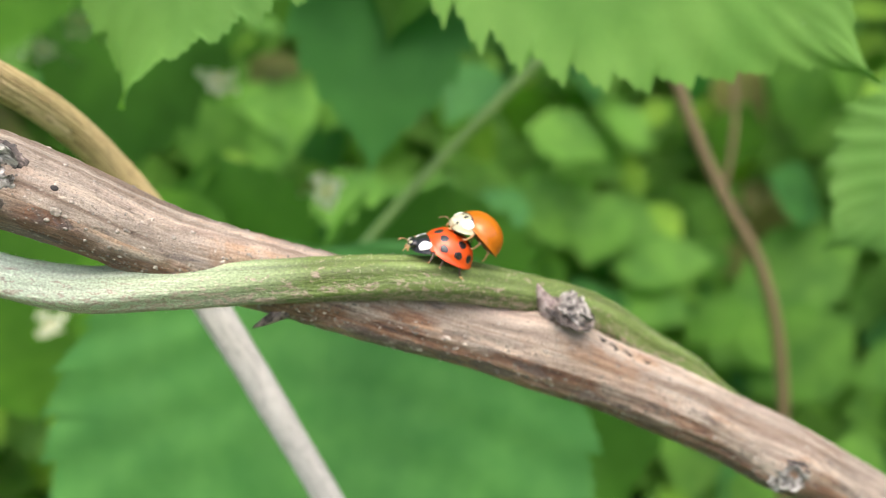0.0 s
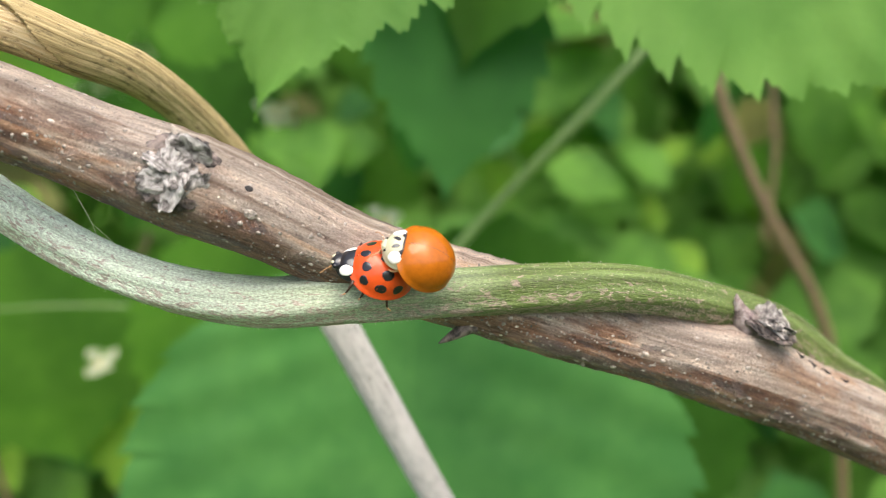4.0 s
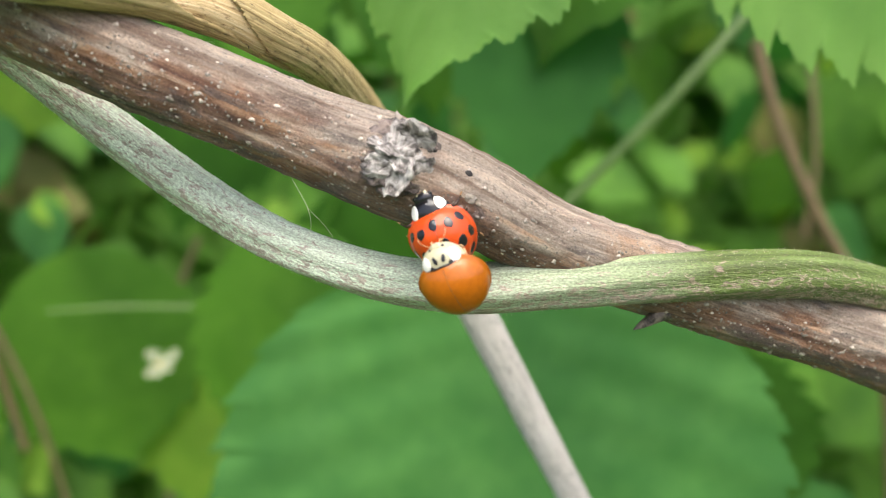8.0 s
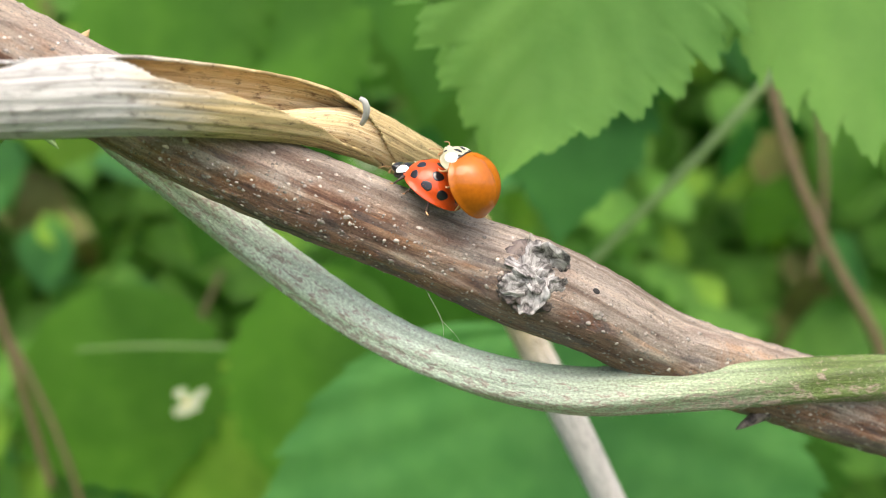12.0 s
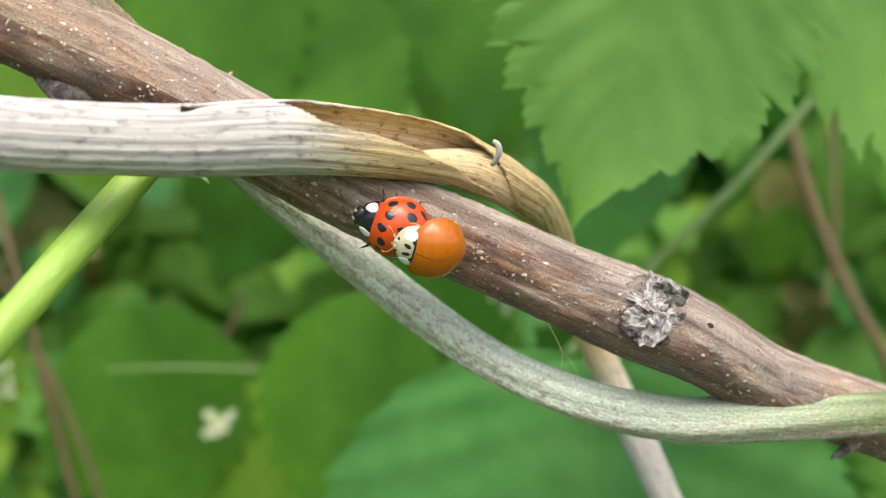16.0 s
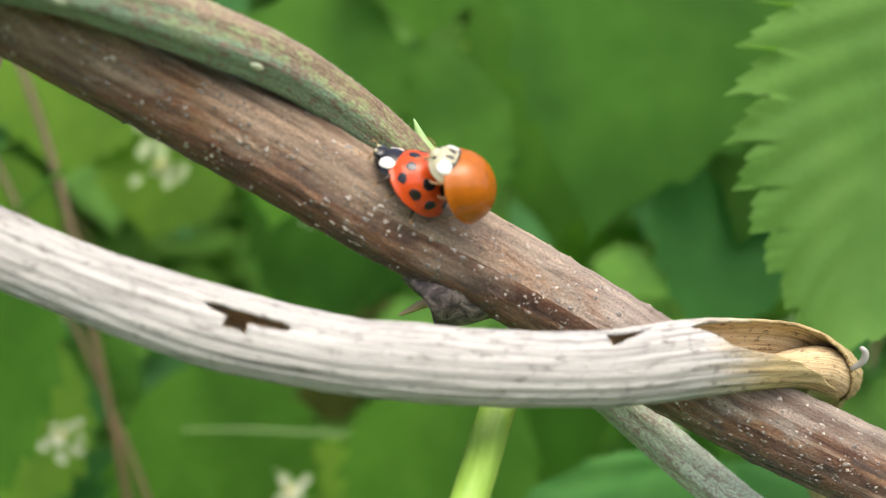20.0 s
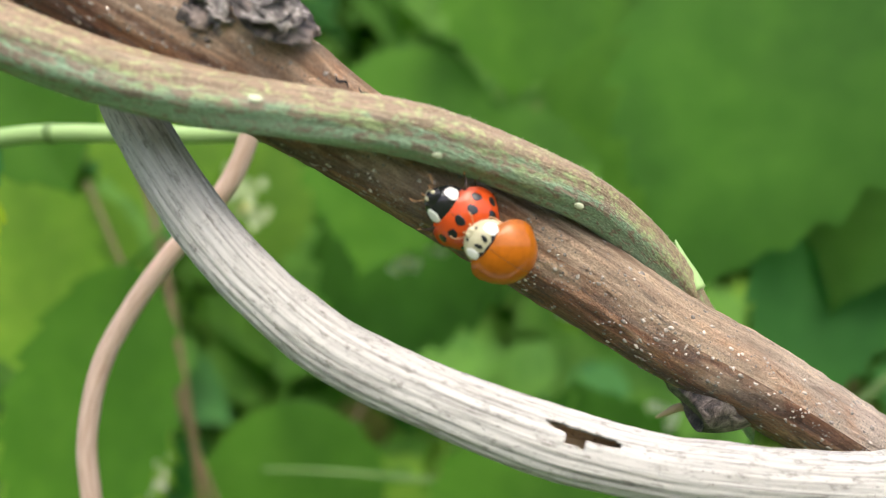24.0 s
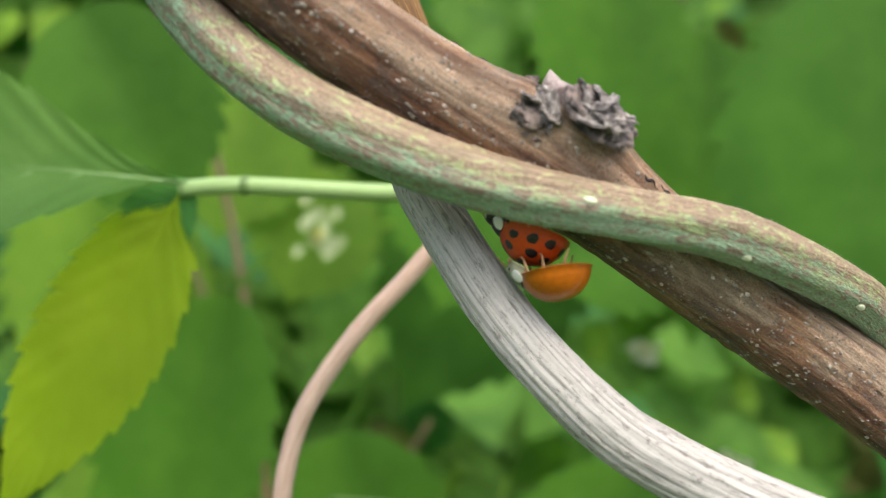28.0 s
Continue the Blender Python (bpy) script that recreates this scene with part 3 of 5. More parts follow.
        part("bark_crack", tube_mesh([(run, [0.00004, 0.00012, 0.00015, 0.00011, 0.00004])], 6), CRACK, base)
    # a pit left by a boring insect, and a pale flake of lifted skin
    bm = bmesh.new()
    bmesh.ops.create_icosphere(bm, subdivisions=3, radius=0.00028)
    pit = part("bark_pit", bm, CRACK, base, "small dark pit in the bark")
    q, out, i = on_bark((-32.1, 68.5, -4.7))
    pit.matrix_basis = Matrix.Translation(at(*q)) @ turn_to(ways[0][i], out) @ Matrix.Diagonal((1.2, 0.9, 0.35, 1))
    for place, size in (((-32.4, 68.2, -6.6), 0.42), ((-116.4, 55.6, 40.2), 0.6)):
        flake = part("lifted_flake", flake_mesh(rng, size), LENTICEL, base, "pale flake of lifted bark")
        q, out, i = on_bark(place)
        flake.matrix_basis = Matrix.Translation(at(*(q + out * 0.05))) @ turn_to(ways[0][i], out)
    # a golden scrap of dry leaf hangs behind the broken stub
    scrap = [at(*q) for q in ((-85.6, 70.5, 16.2), (-86.8, 70.2, 16.3), (-87.8, 70, 15.9), (-89.0, 69.8, 15.4))]
    part("dry_scrap", tube_mesh([(scrap, [0.0003, 0.0004, 0.0003, 0.0001])], 8), STRAW_IN, base, "golden scrap of dry leaf")
    # a pointed bud leans over two of the knots
    thorn(base, (10.6, 80.9, -21.6), (9.2, 79.6, -17.9), 1.3, BUD, "pointed_bud", "pointed dry grey-purple bud")
    thorn(base, (-123.4, 54.4, 47.2), (-124.7, 53.6, 50.2), 2.0, BUD, "pointed_bud", "pointed dry grey-purple bud")
    thorn(base, (-125.6, 55.4, 47.4), (-125.8, 55.0, 50.0), 0.62, DARKBARK, "dry_stub", "grey blunt dry stub", 0.8)
    # broken stubs on the underside and nubs on the upper edge
    thorn(base, (-15.4, 76.4, -18.3), (-18.6, 75.4, -19.6), 0.8, DARKBARK, "broken_stub", "short dark splinter")
    lump = wobble(5, 12, 2, 9, (1, 6))
    stub = tube([(-77.5, 68.6, 18.4, 2.6), (-81.5, 67.8, 18.2, 3.0), (-84.5, 67.4, 18.0, 3.2), (-86.6, 67.2, 17.8, 3.1), (-87.1, 67.2, 17.6, 2.8), (-87.3, 67.2, 17.4, 1.6)], 48, 0.2, lambda S, A: 0.12 * lump(S, A))[0]
    part("broken_stub", stub, STUB, base, "dark triangular stub of a side shoot")
    thorn(base, (-37.4, 68.6, -0.3), (-37.5, 68.2, 0.5), 0.4, LENTICEL, "bark_nub")
    thorn(base, (-74.8, 72.0, 18.4), (-74.0, 73.0, 20.0), 0.7, STRAW_GOLD, "bark_nub")
    far = wobble(9, 10, 20, 90, (0, 4))
    for name, pts in (("lower_limb", [(73, 95.7, -67.6, 3.65), (110, 104, -97, 3.8), (200, 135, -190, 4.2), (300, 175, -420, 5), (350, 195, -750, 6), (360, 200, -1002, 7)]),
                      ("upper_limb", [(-172, 45.7, 72.1, 3.85), (-230, 36, 105, 4), (-340, 40, 150, 4), (-480, 80, 230, 4), (-600, 150, 420, 3.6)])):
        mesh, *_ = tube(pts, 40, 2.5, lambda S, A: 0.15 * far(S, A))
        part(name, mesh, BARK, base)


woody_branch()

VINE_LINE = [(75, 104, -66, 2), (50, 99, -52, 2), (34, 94.5, -38.5, 2), (28, 92.1, -32.5, 2), (22.8, 89.9, -28.7, 2), (15.7, 86.4, -23, 2.05), (6.1, 80.7, -18.5, 2.05), (-4.9, 75.8, -15.6, 2.05),
             (-25, 73.5, -14.7, 2.15), (-34.7, 74.1, -14.4, 2.1), (-44.4, 75.6, -11.8, 2), (-54.8, 77.8, -6.1, 2), (-71, 78.4, 8, 1.9), (-78, 77, 15.6, 1.9), (-84, 73.3, 23.6, 1.9), (-89, 68.2, 29.2, 1.95),
             (-95, 63.2, 33.6, 2), (-100.6, 59.2, 36, 2), (-110.2, 54.9, 38.9, 2), (-118.7, 52.8, 39.9, 2), (-127, 52, 41, 2.1), (-135.6, 51.8, 43.3, 2.2), (-144.5, 52.2, 47.2, 2.3), (-151.4, 53, 53, 2.3),
             (-156.5, 54, 60.8, 2.3), (-160.4, 55, 74, 2.2)]


def green_vine():
    base = thing("twining_vine", "ribbed green vine mottled with purple, twined round the branch", "vine")
    slow = wobble(21, 10, 12, 50, (0, 3))
    small = wobble(22, 14, 0.9, 4, (2, 9))

    def dent(S, A):
        twist = A + S * 0.035
        return 0.10 * np.cos(6 * twist) + 0.05 * slow(S, A) + 0.028 * small(S, A)

    mesh, line, s, ways = tube(VINE_LINE, 60, 0.4, dent)
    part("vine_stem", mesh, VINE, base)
    rng = np.random.default_rng(23)
    verts, faces = [], []
    for _ in range(9000):
        i = int(rng.integers(60, len(line) - 20))
        a = rng.uniform(-2.2, 2.2)
        p, out = stem_point(line, ways, i, a, float(dent(np.array(s[i]), np.array(a))))
        t, side = ways[0][i], np.cross(out, ways[0][i])
        h = rng.uniform(0.08, 0.26)
        tip = p + out * h + t * h * rng.uniform(-0.6, 0.2) + side * h * rng.uniform(-0.3, 0.3)
        b0 = len(verts)
        for j in range(3):
            ang = 2 * math.pi * j / 3
            verts.append(tuple(at(*(p + (t * math.cos(ang) + side * math.sin(ang)) * 0.016))))
        verts.append(tuple(at(*tip)))
        faces += [(b0, b0 + 1, b0 + 3), (b0 + 1, b0 + 2, b0 + 3), (b0 + 2, b0, b0 + 3)]
    mesh = bpy.data.meshes.new("hairs")
    mesh.from_pydata(verts, [], faces)
    tagged(part("fine_fuzz", mesh, HAIR, base, "short stiff pale hairs"), kind="stuff")
    for place in ((-121.8, 50.6, 40.4), (-109.3, 53.6, 37.0), (-98.3, 59.0, 34.2)):
        _, a, i = stem_spot(line, s, ways, place)
        p, out = stem_point(line, ways, i, a, 0.02)
        bm = bmesh.new()
        bmesh.ops.create_icosphere(bm, subdivisions=2, radius=0.00042)
        ob = part("white_fleck", bm, PETAL, base)
        ob.matrix_basis = Matrix.Translation(at(*p)) @ turn_to(ways[0][i], out) @ Matrix.Diagonal((1.2, 0.7, 0.45, 1))

    for name, pts in (("lower_runner", [(74, 103.8, -65.4, 1.95), (115, 114, -104, 2), (200, 145, -180, 2.2), (290, 168, -410, 2.4), (356, 205, -760, 2.6), (352, 208, -1002, 3)]),
                      ("upper_runner", [(-159.8, 55, 73, 1.95), (-200, 42, 100, 2), (-260, 30, 118, 2), (-340, 46, 146, 2), (-470, 84, 232, 2)])):
        mesh, *_ = tube(pts, 24, 2.5)
        part(name, mesh, VINE, base)


green_vine()

DEAD_LINE = [(-12, 110, -75, 1.9), (-18, 108, -55, 2), (-30.5, 105, -25, 2.15), (-36.5, 102.5, -11, 2.1), (-41, 95, -0.5, 2), (-44.5, 85, 5.6, 2.1), (-48.2, 76.5, 8.2, 2.2), (-52, 72, 10.2, 2.4),
             (-56.5, 68.6, 11.7, 2.65), (-65.9, 62, 12.8, 2.9), (-74.2, 58.5, 12.7, 2.65), (-82.3, 57, 13.2, 2.6), (-88.5, 56.4, 13.9, 2.65), (-92.7, 56.4, 14.4, 2.65), (-100.4, 56.3, 16.2, 2.75), (-109, 56.2, 19.3, 2.52),
             (-117, 56.4, 23, 2.38), (-123.1, 56.6, 27.9, 2.27), (-127.6, 57.6, 32.7, 2.24), (-131.6, 58.7, 38.2, 2.22), (-134.3, 60.4, 42.4, 2.16), (-135.6, 63.6, 47.5, 1.98), (-135.9, 65.0, 51.5, 1.4)]


def dead_stem():
    base = thing("dry_hollow_stem", "bleached dry hollow stem with a split golden sheath", "stem")
    slow, small = wobble(31, 10, 15, 60, (0, 4)), wobble(32, 14, 2, 9, (3, 12))
    rng = np.random.default_rng(33)
    ragged = rng.uniform(-1, 1, 4000)

    def dent(S, A):
        return 0.038 * np.cos(19 * A + 0.6 * np.sin(S * 0.06) + 0.9 * slow(S, A)) + 0.09 * slow(S, A) + 0.03 * small(S, A)

    def cut(S, A, line):
        deg = np.degrees(np.angle(np.exp(1j * A)))
        x = line[:, 0:1]
        row = np.arange(len(line))[:, None]
        jag = 2.2 * np.sin(row * 0.11) + 1.3 * np.sin(row * 0.37 + 1) + 0.8 * ragged[row // 3 % 4000]
        # the sheath has split open: a narrowing lower lip under a raised upper rim
        low = np.interp(x, (-68, -66.5, -65.4, -62, -58, -54, -51, -48, -45.4), (60, 40, 18, 10, -4, -27, -48, -66, -66))
        top = np.interp(x, (-68, -66.5, -65.4, -60, -56, -54, -52, -50, -48, -46.5, -45.4), (62, 72, 80, 88, 86, 74, 46, -6, -50, -60, -66))
        split = (x > -67.8) & (x < -45.6) & (line[:, 2:3] > 0) & (deg > low + jag) & (deg < top + jag * 0.5)
        # a notch torn from the upper edge
        split |= (x > -74.4) & (x < -70.4) & (deg > np.interp(x, (-74.4, -70.4), (44, 74)) + 0.4 * jag) & (deg < np.interp(x, (-74.4, -70.4), (80, 77)))
        # the torn hole
        mid = np.interp(x, (-101.6, -95.6), (39, 31))
        half = np.interp(x, (-101.6, -100.8, -100, -99.9, -98.4, -98.3, -96.4, -95.5), (0.5, 6, 7, 7, 8, 8, 7, 0.5))
        floor = np.where((x > -99.9) & (x < -98.2), -16, 0)
        hole = (x > -101.5) & (x < -95.6) & (deg < mid + half) & (deg > mid - half + floor)
        return split | hole

    mesh, line, s, ways = tube(DEAD_LINE, 190, 0.35, dent, 0.82, cut)
    mesh.materials.append(STRAW), mesh.materials.append(STRAW_IN)
    shell = part("hollow_stem", mesh, [], base)
    wall = shell.modifiers.new("wall", "SOLIDIFY")
    wall.thickness, wall.offset, wall.material_offset = 0.00028, -1, 1
    for name, pts in (("stem_foot", [(-12, 110, -74.6, 1.88), (-4, 114, -130, 2), (10, 130, -400, 2.2), (22, 150, -1002, 2.6)]), ("stem_top", [(-135.9, 65.0, 51.5, 1.5), (-136.2, 64.8, 55.5, 2.1), (-139.5, 65.5, 61, 2.3), (-150, 70, 80, 2.0), (-170, 82, 150, 1.9), (-200, 110, 320, 1.6)])):
        mesh, *_ = tube(pts, 24, 2.5)
        part(name, mesh, [STRAW if name == "stem_foot" else HUSK], base)
    # a rolled inner sheath shows where the outer one has split
    core = wobble(35, 10, 3, 14, (1, 6))
    mesh, *_ = tube([(-60.5, 66.6, 11.6, 0.3), (-58.5, 68.2, 11.0, 0.9), (-55.5, 70.0, 10.5, 1.45), (-52, 72.2, 9.9, 1.88), (-48.2, 76.6, 8.05, 1.9), (-44.5, 85, 5.5, 1.75), (-41, 95, -0.7, 1.4)], 40, 0.4, lambda S, A: 0.10 * core(S, A), 0.85)
    part("inner_sheath", mesh, STRAW_IN, base, "golden rolled inner sheath")
    # a curled strip on the rim of the split
    strip = [at(-50.9, 69.4, 10.3), at(-50.5, 68.8, 10.8), at(-50.3, 68.4, 11.4), at(-50.4, 68.2, 12.0), at(-50.8, 68.1, 12.3)]
    part("curled_strip", tube_mesh([(strip, [0.0002, 0.00027, 0.0003, 0.00027, 0.00018])], 7), STRAW, base, "white curled fibre")


dead_stem()


def simple_stem(name, label, category, points, mat, seed, part_name="stalk"):
    base = thing(name, label, category)
    slow, small = wobble(seed, 8, 8, 40, (0, 4)), wobble(seed + 1, 10, 1.5, 6, (2, 8))
    mesh, line, s, ways = tube(points, 28, 0.8, lambda S, A: 0.05 * slow(S, A) + 0.02 * small(S, A))
    part(part_name, mesh, mat, base)
    return base


stalk = simple_stem("leaf_stalk", "smooth bright lime-green leaf stalk below the dry stem", "stalk",
                    [(-77.6, 71.8, 16.4, 1.2), (-78.6, 69.5, 14.4, 1.3), (-81, 64.3, 9.6, 1.35), (-86, 53.2, 0, 1.3), (-91.6, 41.5, -10, 1.25), (-97, 30, -20, 1.2), (-101, 21, -28, 1.2)], PETIOLE, 41)
thorn(stalk, (-78.0, 69.0, 13.0), (-75.2, 67.5, 9.7), 0.75, PALE_STALK, "side_bud", "small pale green side bud")
thorn(stalk, (-85.6, 69.5, 27.2), (-87.6, 69.6, 31.7), 0.85, PALE_STALK, "side_bud")
simple_stem("dry_tendril", "thin pinkish-brown bent dry stem behind the branch", "stem",
            [(-140, 130, -1002, 2.0), (-143, 110, -400, 1.6), (-146, 93, -100, 1.2), (-147, 89, -20, 1.15), (-148.2, 88.7, 0, 1.15), (-148.8, 88.5, 7, 1.15), (-148.2, 88.5, 12.7, 1.15), (-146.7, 88.5, 18, 1.15), (-143.7, 88.5, 23.5, 1.15), (-139.9, 88.5, 29, 1.15),
             (-136, 88.5, 33.6, 1.15), (-132.7, 88.2, 38.2, 1.15), (-130.6, 87.5, 43, 1.1), (-130.0, 87, 46, 1.0)], PINK, 45)

thread = thing("spider_thread", "fine pale spider thread caught between the stems", "thread")
run = smooth_line([at(-46.9, 70.2, -3.0), at(-46.0, 70, -4.9), at(-45.3, 70, -6.6), at(-45.3, 70.6, -8.2), at(-46.2, 71.5, -9.6)], 0.0004)
part("strand", tube_mesh([(run, [0.000013] * len(run))], 5), HAIR, thread)
run = smooth_line([at(-45.3, 70, -6.6), at(-44.2, 70.4, -8.0), at(-43.6, 71.4, -9.3)], 0.0004)
part("strand", tube_mesh([(run, [0.000011] * len(run))], 5), HAIR, thread)


# ---- leaves ----
def leaf_surface(L, W, teeth, lobes, fold, droop, ripple, seed, sweep=0.35, tooth=0.10, notch=0.0, neck=0.0):
    rng = np.random.default_rng(seed)
    ph = rng.uniform(0, 6.28, 4)

    def half_width(u, side):
        w = np.sin(np.pi * np.clip(u, 0, 1) ** 0.72) ** (0.75 + 0.75 * u) * (1 - 0.1 * u)
        if lobes:
            w = w * (1 + lobes * np.cos(2 * np.pi * (u * 2.2 - 0.25)))
        if neck:
            w = w * np.clip(u / neck, 0, 1) ** 1.4
        return W * np.maximum(w, 0.0)

    def point(u, v):
        u, v = np.asarray(u, float), np.asarray(v, float)
        side = np.sign(v)
        w = half_width(u, side)
        saw = ((u * teeth + ph[0] * (side > 0)) % 1.0)
        jag = (saw * 1.0 + 0.35 * ((u * teeth * 3) % 1.0)) * (1 - u * 0.35)
        edge = np.abs(v) ** 5
        y = v * w * (1 + edge * tooth * (jag * 2 - 0.9)) + 0.04 * L * np.sin(u * 2 + ph[3]) * (u * (1 - u))
        x = L * u + sweep * np.abs(y) * (u - notch) * 1.6 + edge * tooth * 0.6 * w * jag
        z = fold * np.abs(y) - droop * L * u * u
        z = z + ripple * W * (-0.07 * np.cos(2 * np.pi * (u * 10.0 - 2.0 * np.abs(v) - 0.3)) * np.abs(v) ** 0.6 * (1 - u) ** 0.5 + 0.22 * np.abs(v) ** 2 * np.sin(5 * u + ph[1] + side * ph[2]))
        return np.stack([x, y, z], -1)
    return point


def leaf(name, label, base, tip, face, width, mat, seed, teeth=11, lobes=0.0, fold=0.12, droop=0.12, ripple=0.6, stalk=None, fine=True, group="", tooth=0.10, notch=0.0, category="leaf", stalk_mat=None, vein_mat=None, stalk_r=None, neck=0.0):
    """A toothed leaf from base to tip (mm), its upper side turned to face, width mm at its widest."""
    b, t = at(*base), at(*tip)
    L = (t - b).length
    ob = thing(name, label, category, Matrix.Translation(b) @ turn_to(t - b, face), group)
    point = leaf_surface(L, width * MM / 2, teeth, lobes, fold, droop, ripple, seed, tooth=tooth, notch=notch, neck=neck)
    nu, nv = (170, 25) if fine else (60, 13)
    uu, vv = np.meshgrid(np.linspace(0.0, 1, nu), np.linspace(-1, 1, nv), indexing="ij")
    verts = point(uu, vv).reshape(-1, 3)
    part("blade", mesh_grid(nu, nv, verts, np.stack([uu, vv], -1).reshape(-1, 2), False), mat, ob)
    r0 = L * 0.007
    mid = [tuple(point(u, 0.0) - np.array([0, 0, r0 * 0.6])) for u in np.linspace(0, 0.97, 12)]
    part("midrib", tube_mesh([(mid, [r0 * (1 - 0.97 * k / 11) for k in range(12)])], 5), vein_mat or (VEIN if fine else mat), ob)
    if fine:
        for side in (-1, 1):
            for k in range(9):
                u0 = 0.03 + 0.1 * k
                run = [tuple(point(min(0.99, u0 + 0.2 * q), side * q * 0.93) - np.array([0, 0, r0 * 0.3])) for q in np.linspace(0.02, 1, 6)]
                part("side_vein", tube_mesh([(run, [r0 * 0.30 * (1 - 0.9 * q / 5) for q in range(6)])], 5), vein_mat or VEIN, ob)
    if stalk:
        inv = ob.matrix_basis.inverted()
        run = [inv @ at(*p) for p in [base, *stalk]]
        part("stalk", tube_mesh([(smooth_line(run, 0.002), [(stalk_r or r0 * 1300) * MM] * len(smooth_line(run, 0.002)))], 8), stalk_mat or PALE_STALK, ob)
    return ob


leaf("toothed_leaf", "light green toothed leaf hanging tip down behind the branch", (-15, 108, 64), (-38.6, 99.5, 2.6), (0.1, -0.95, 0.25), 46, LEAF_NEAR, 51, teeth=13, droop=0.05, ripple=0.28, stalk=[(-12, 114, 75), (-8, 122, 95)], tooth=0.12)
leaf("toothed_leaf", "light green toothed leaf with a long pointed tip", (-6, 119, 54), (57, 103, 0.0), (-0.05, -1.0, 0.05), 56, LEAF_NEAR, 52, tooth=0.07, teeth=17, droop=0.03, ripple=0.28, stalk=[(-10, 122, 60), (-16, 126, 90)])
leaf("toothed_leaf", "small green toothed leaf on a side shoot", (112, 150, -2), (73.5, 155, -31), (-0.1, -0.8, 0.6), 38, LEAF_NEAR, 53, teeth=9, droop=0.05, ripple=0.4, stalk=[(125, 150, 5), (141, 156, 9)])
leaf("broad_leaf", "broad soft green leaf hanging below the branch", (-24, 166, -27), (-32, 146, -140), (0.0, -0.9, 0.35), 116, LEAF_BROAD, 54, teeth=15, lobes=0.0, droop=0.02, ripple=0.12, fold=0.05, stalk=[(-23, 185, -24), (-20, 215, -22)], tooth=0.03, notch=0.45, vein_mat=LEAF_BROAD, stalk_mat=LEAF_BIG)
hanging = leaf("drooping_leaf", "yellow-green translucent leaf hanging from a pale stalk", (-166.5, 99, 43.2), (-189.5, 101, -4), (0.2, -0.9, 0.35), 18, LEAF_LIME, 55, teeth=12, droop=0.02, ripple=0.3, stalk=[(-157.8, 97.6, 44.0), (-140, 97.6, 44.2), (-122, 95, 44.8)], stalk_r=1.2, neck=0.12, tooth=0.07, vein_mat=LEAF_LIME)
bm = bmesh.new()
bmesh.ops.create_icosphere(bm, subdivisions=3, radius=0.00132)
node = part("stalk_node", bm, DULL_STALK, hanging, "dark ring on the stalk")
node.matrix_basis = hanging.matrix_basis.inverted() @ Matrix.Translation(at(-157.8, 97.6, 44.0)) @ Matrix.Diagonal((0.9, 1, 1, 1))
leaf("drooping_leaf", "light green leaf folded along its midrib beside the stalk", (-164.5, 98, 43.9), (-222, 90, 44), (0.1, -0.95, 0.3), 26, LEAF_NEAR, 56, teeth=9, droop=-0.02, ripple=0.2, fold=0.2, neck=0.4, tooth=0.05)
leaf("drooping_leaf", "small bluish-green lobe under the stalk", (-165, 98.8, 43.6), (-174, 100, 35), (0.3, -0.8, 0.3), 10, LEAF_BROAD, 57, teeth=5, droop=0.02, fine=False)
simple_stem("side_shoot", "thin green side shoot rising from the ground", "stem", [(160, 170, -998, 2.2), (155, 165, -600, 2), (146, 158, -200, 1.8), (141, 156, 9, 1.5), (138, 156, 60, 1.2)], PALE_STALK, 48)

# larger leaves of the thicket behind
UPPER_GROWTH = [((-8, 205, 60), (-16, 198, -16), 46, LEAF_BLUE), ((-58, 245, -60), (-67, 240, -8), 56, LEAF_BIG), ((-8, 240, -70), (3, 236, -20), 62, LEAF_BIG),
    ((-10, 195, 125), (-50, 190, 16), 74, LEAF_BIG), ((30, 200, 105), (-12, 195, 15), 66, LEAF_BIG), ((-38, 305, 130), (-36, 300, 8), 75, LEAF_MID),
    ((-82, 255, 140), (-86, 250, 76), 54, LEAF_MID), ((-186, 200, 25), (-205, 190, -60), 46, LEAF_MID), ((-220, 180, 90), (-190, 176, 40), 44, LEAF_MID)]
MIDDLE_GROWTH = [((-110, 260, 95), (-135, 250, 20), 64, LEAF_MID), ((-200, 130, -30), (-212, 132, -95), 40, LEAF_LIME), 
    ((-100, 250, 40), (-60, 240, 60), 60, LEAF_MID), ((-90, 335, 95), (-150, 330, -29), 90, LEAF_BIG),
    ((-70, 235, -20), (-100, 232, -90), 60, LEAF_MID), ((20, 225, -60), (50, 220, -120), 62, LEAF_BIG)]
LOWER_GROWTH = [((-165, 285, -25), (-150, 280, -105), 74, LEAF_MID), ((-110, 290, -55), (-125, 285, -135), 76, LEAF_LUSH), ((-225, 280, -10), (-235, 275, -85), 66, LEAF_LUSH),
    ((-260, 280, 60), (-250, 275, -20), 70, LEAF_LUSH),
    ((-213, 318, 105), (-225, 312, 40), 62, LEAF_LUSH),
    ((-178, 325, 72), (-195, 320, 15), 54, LEAF_LUSH), ((-250, 318, 50), (-246, 312, -15), 60, LEAF_LUSH)]
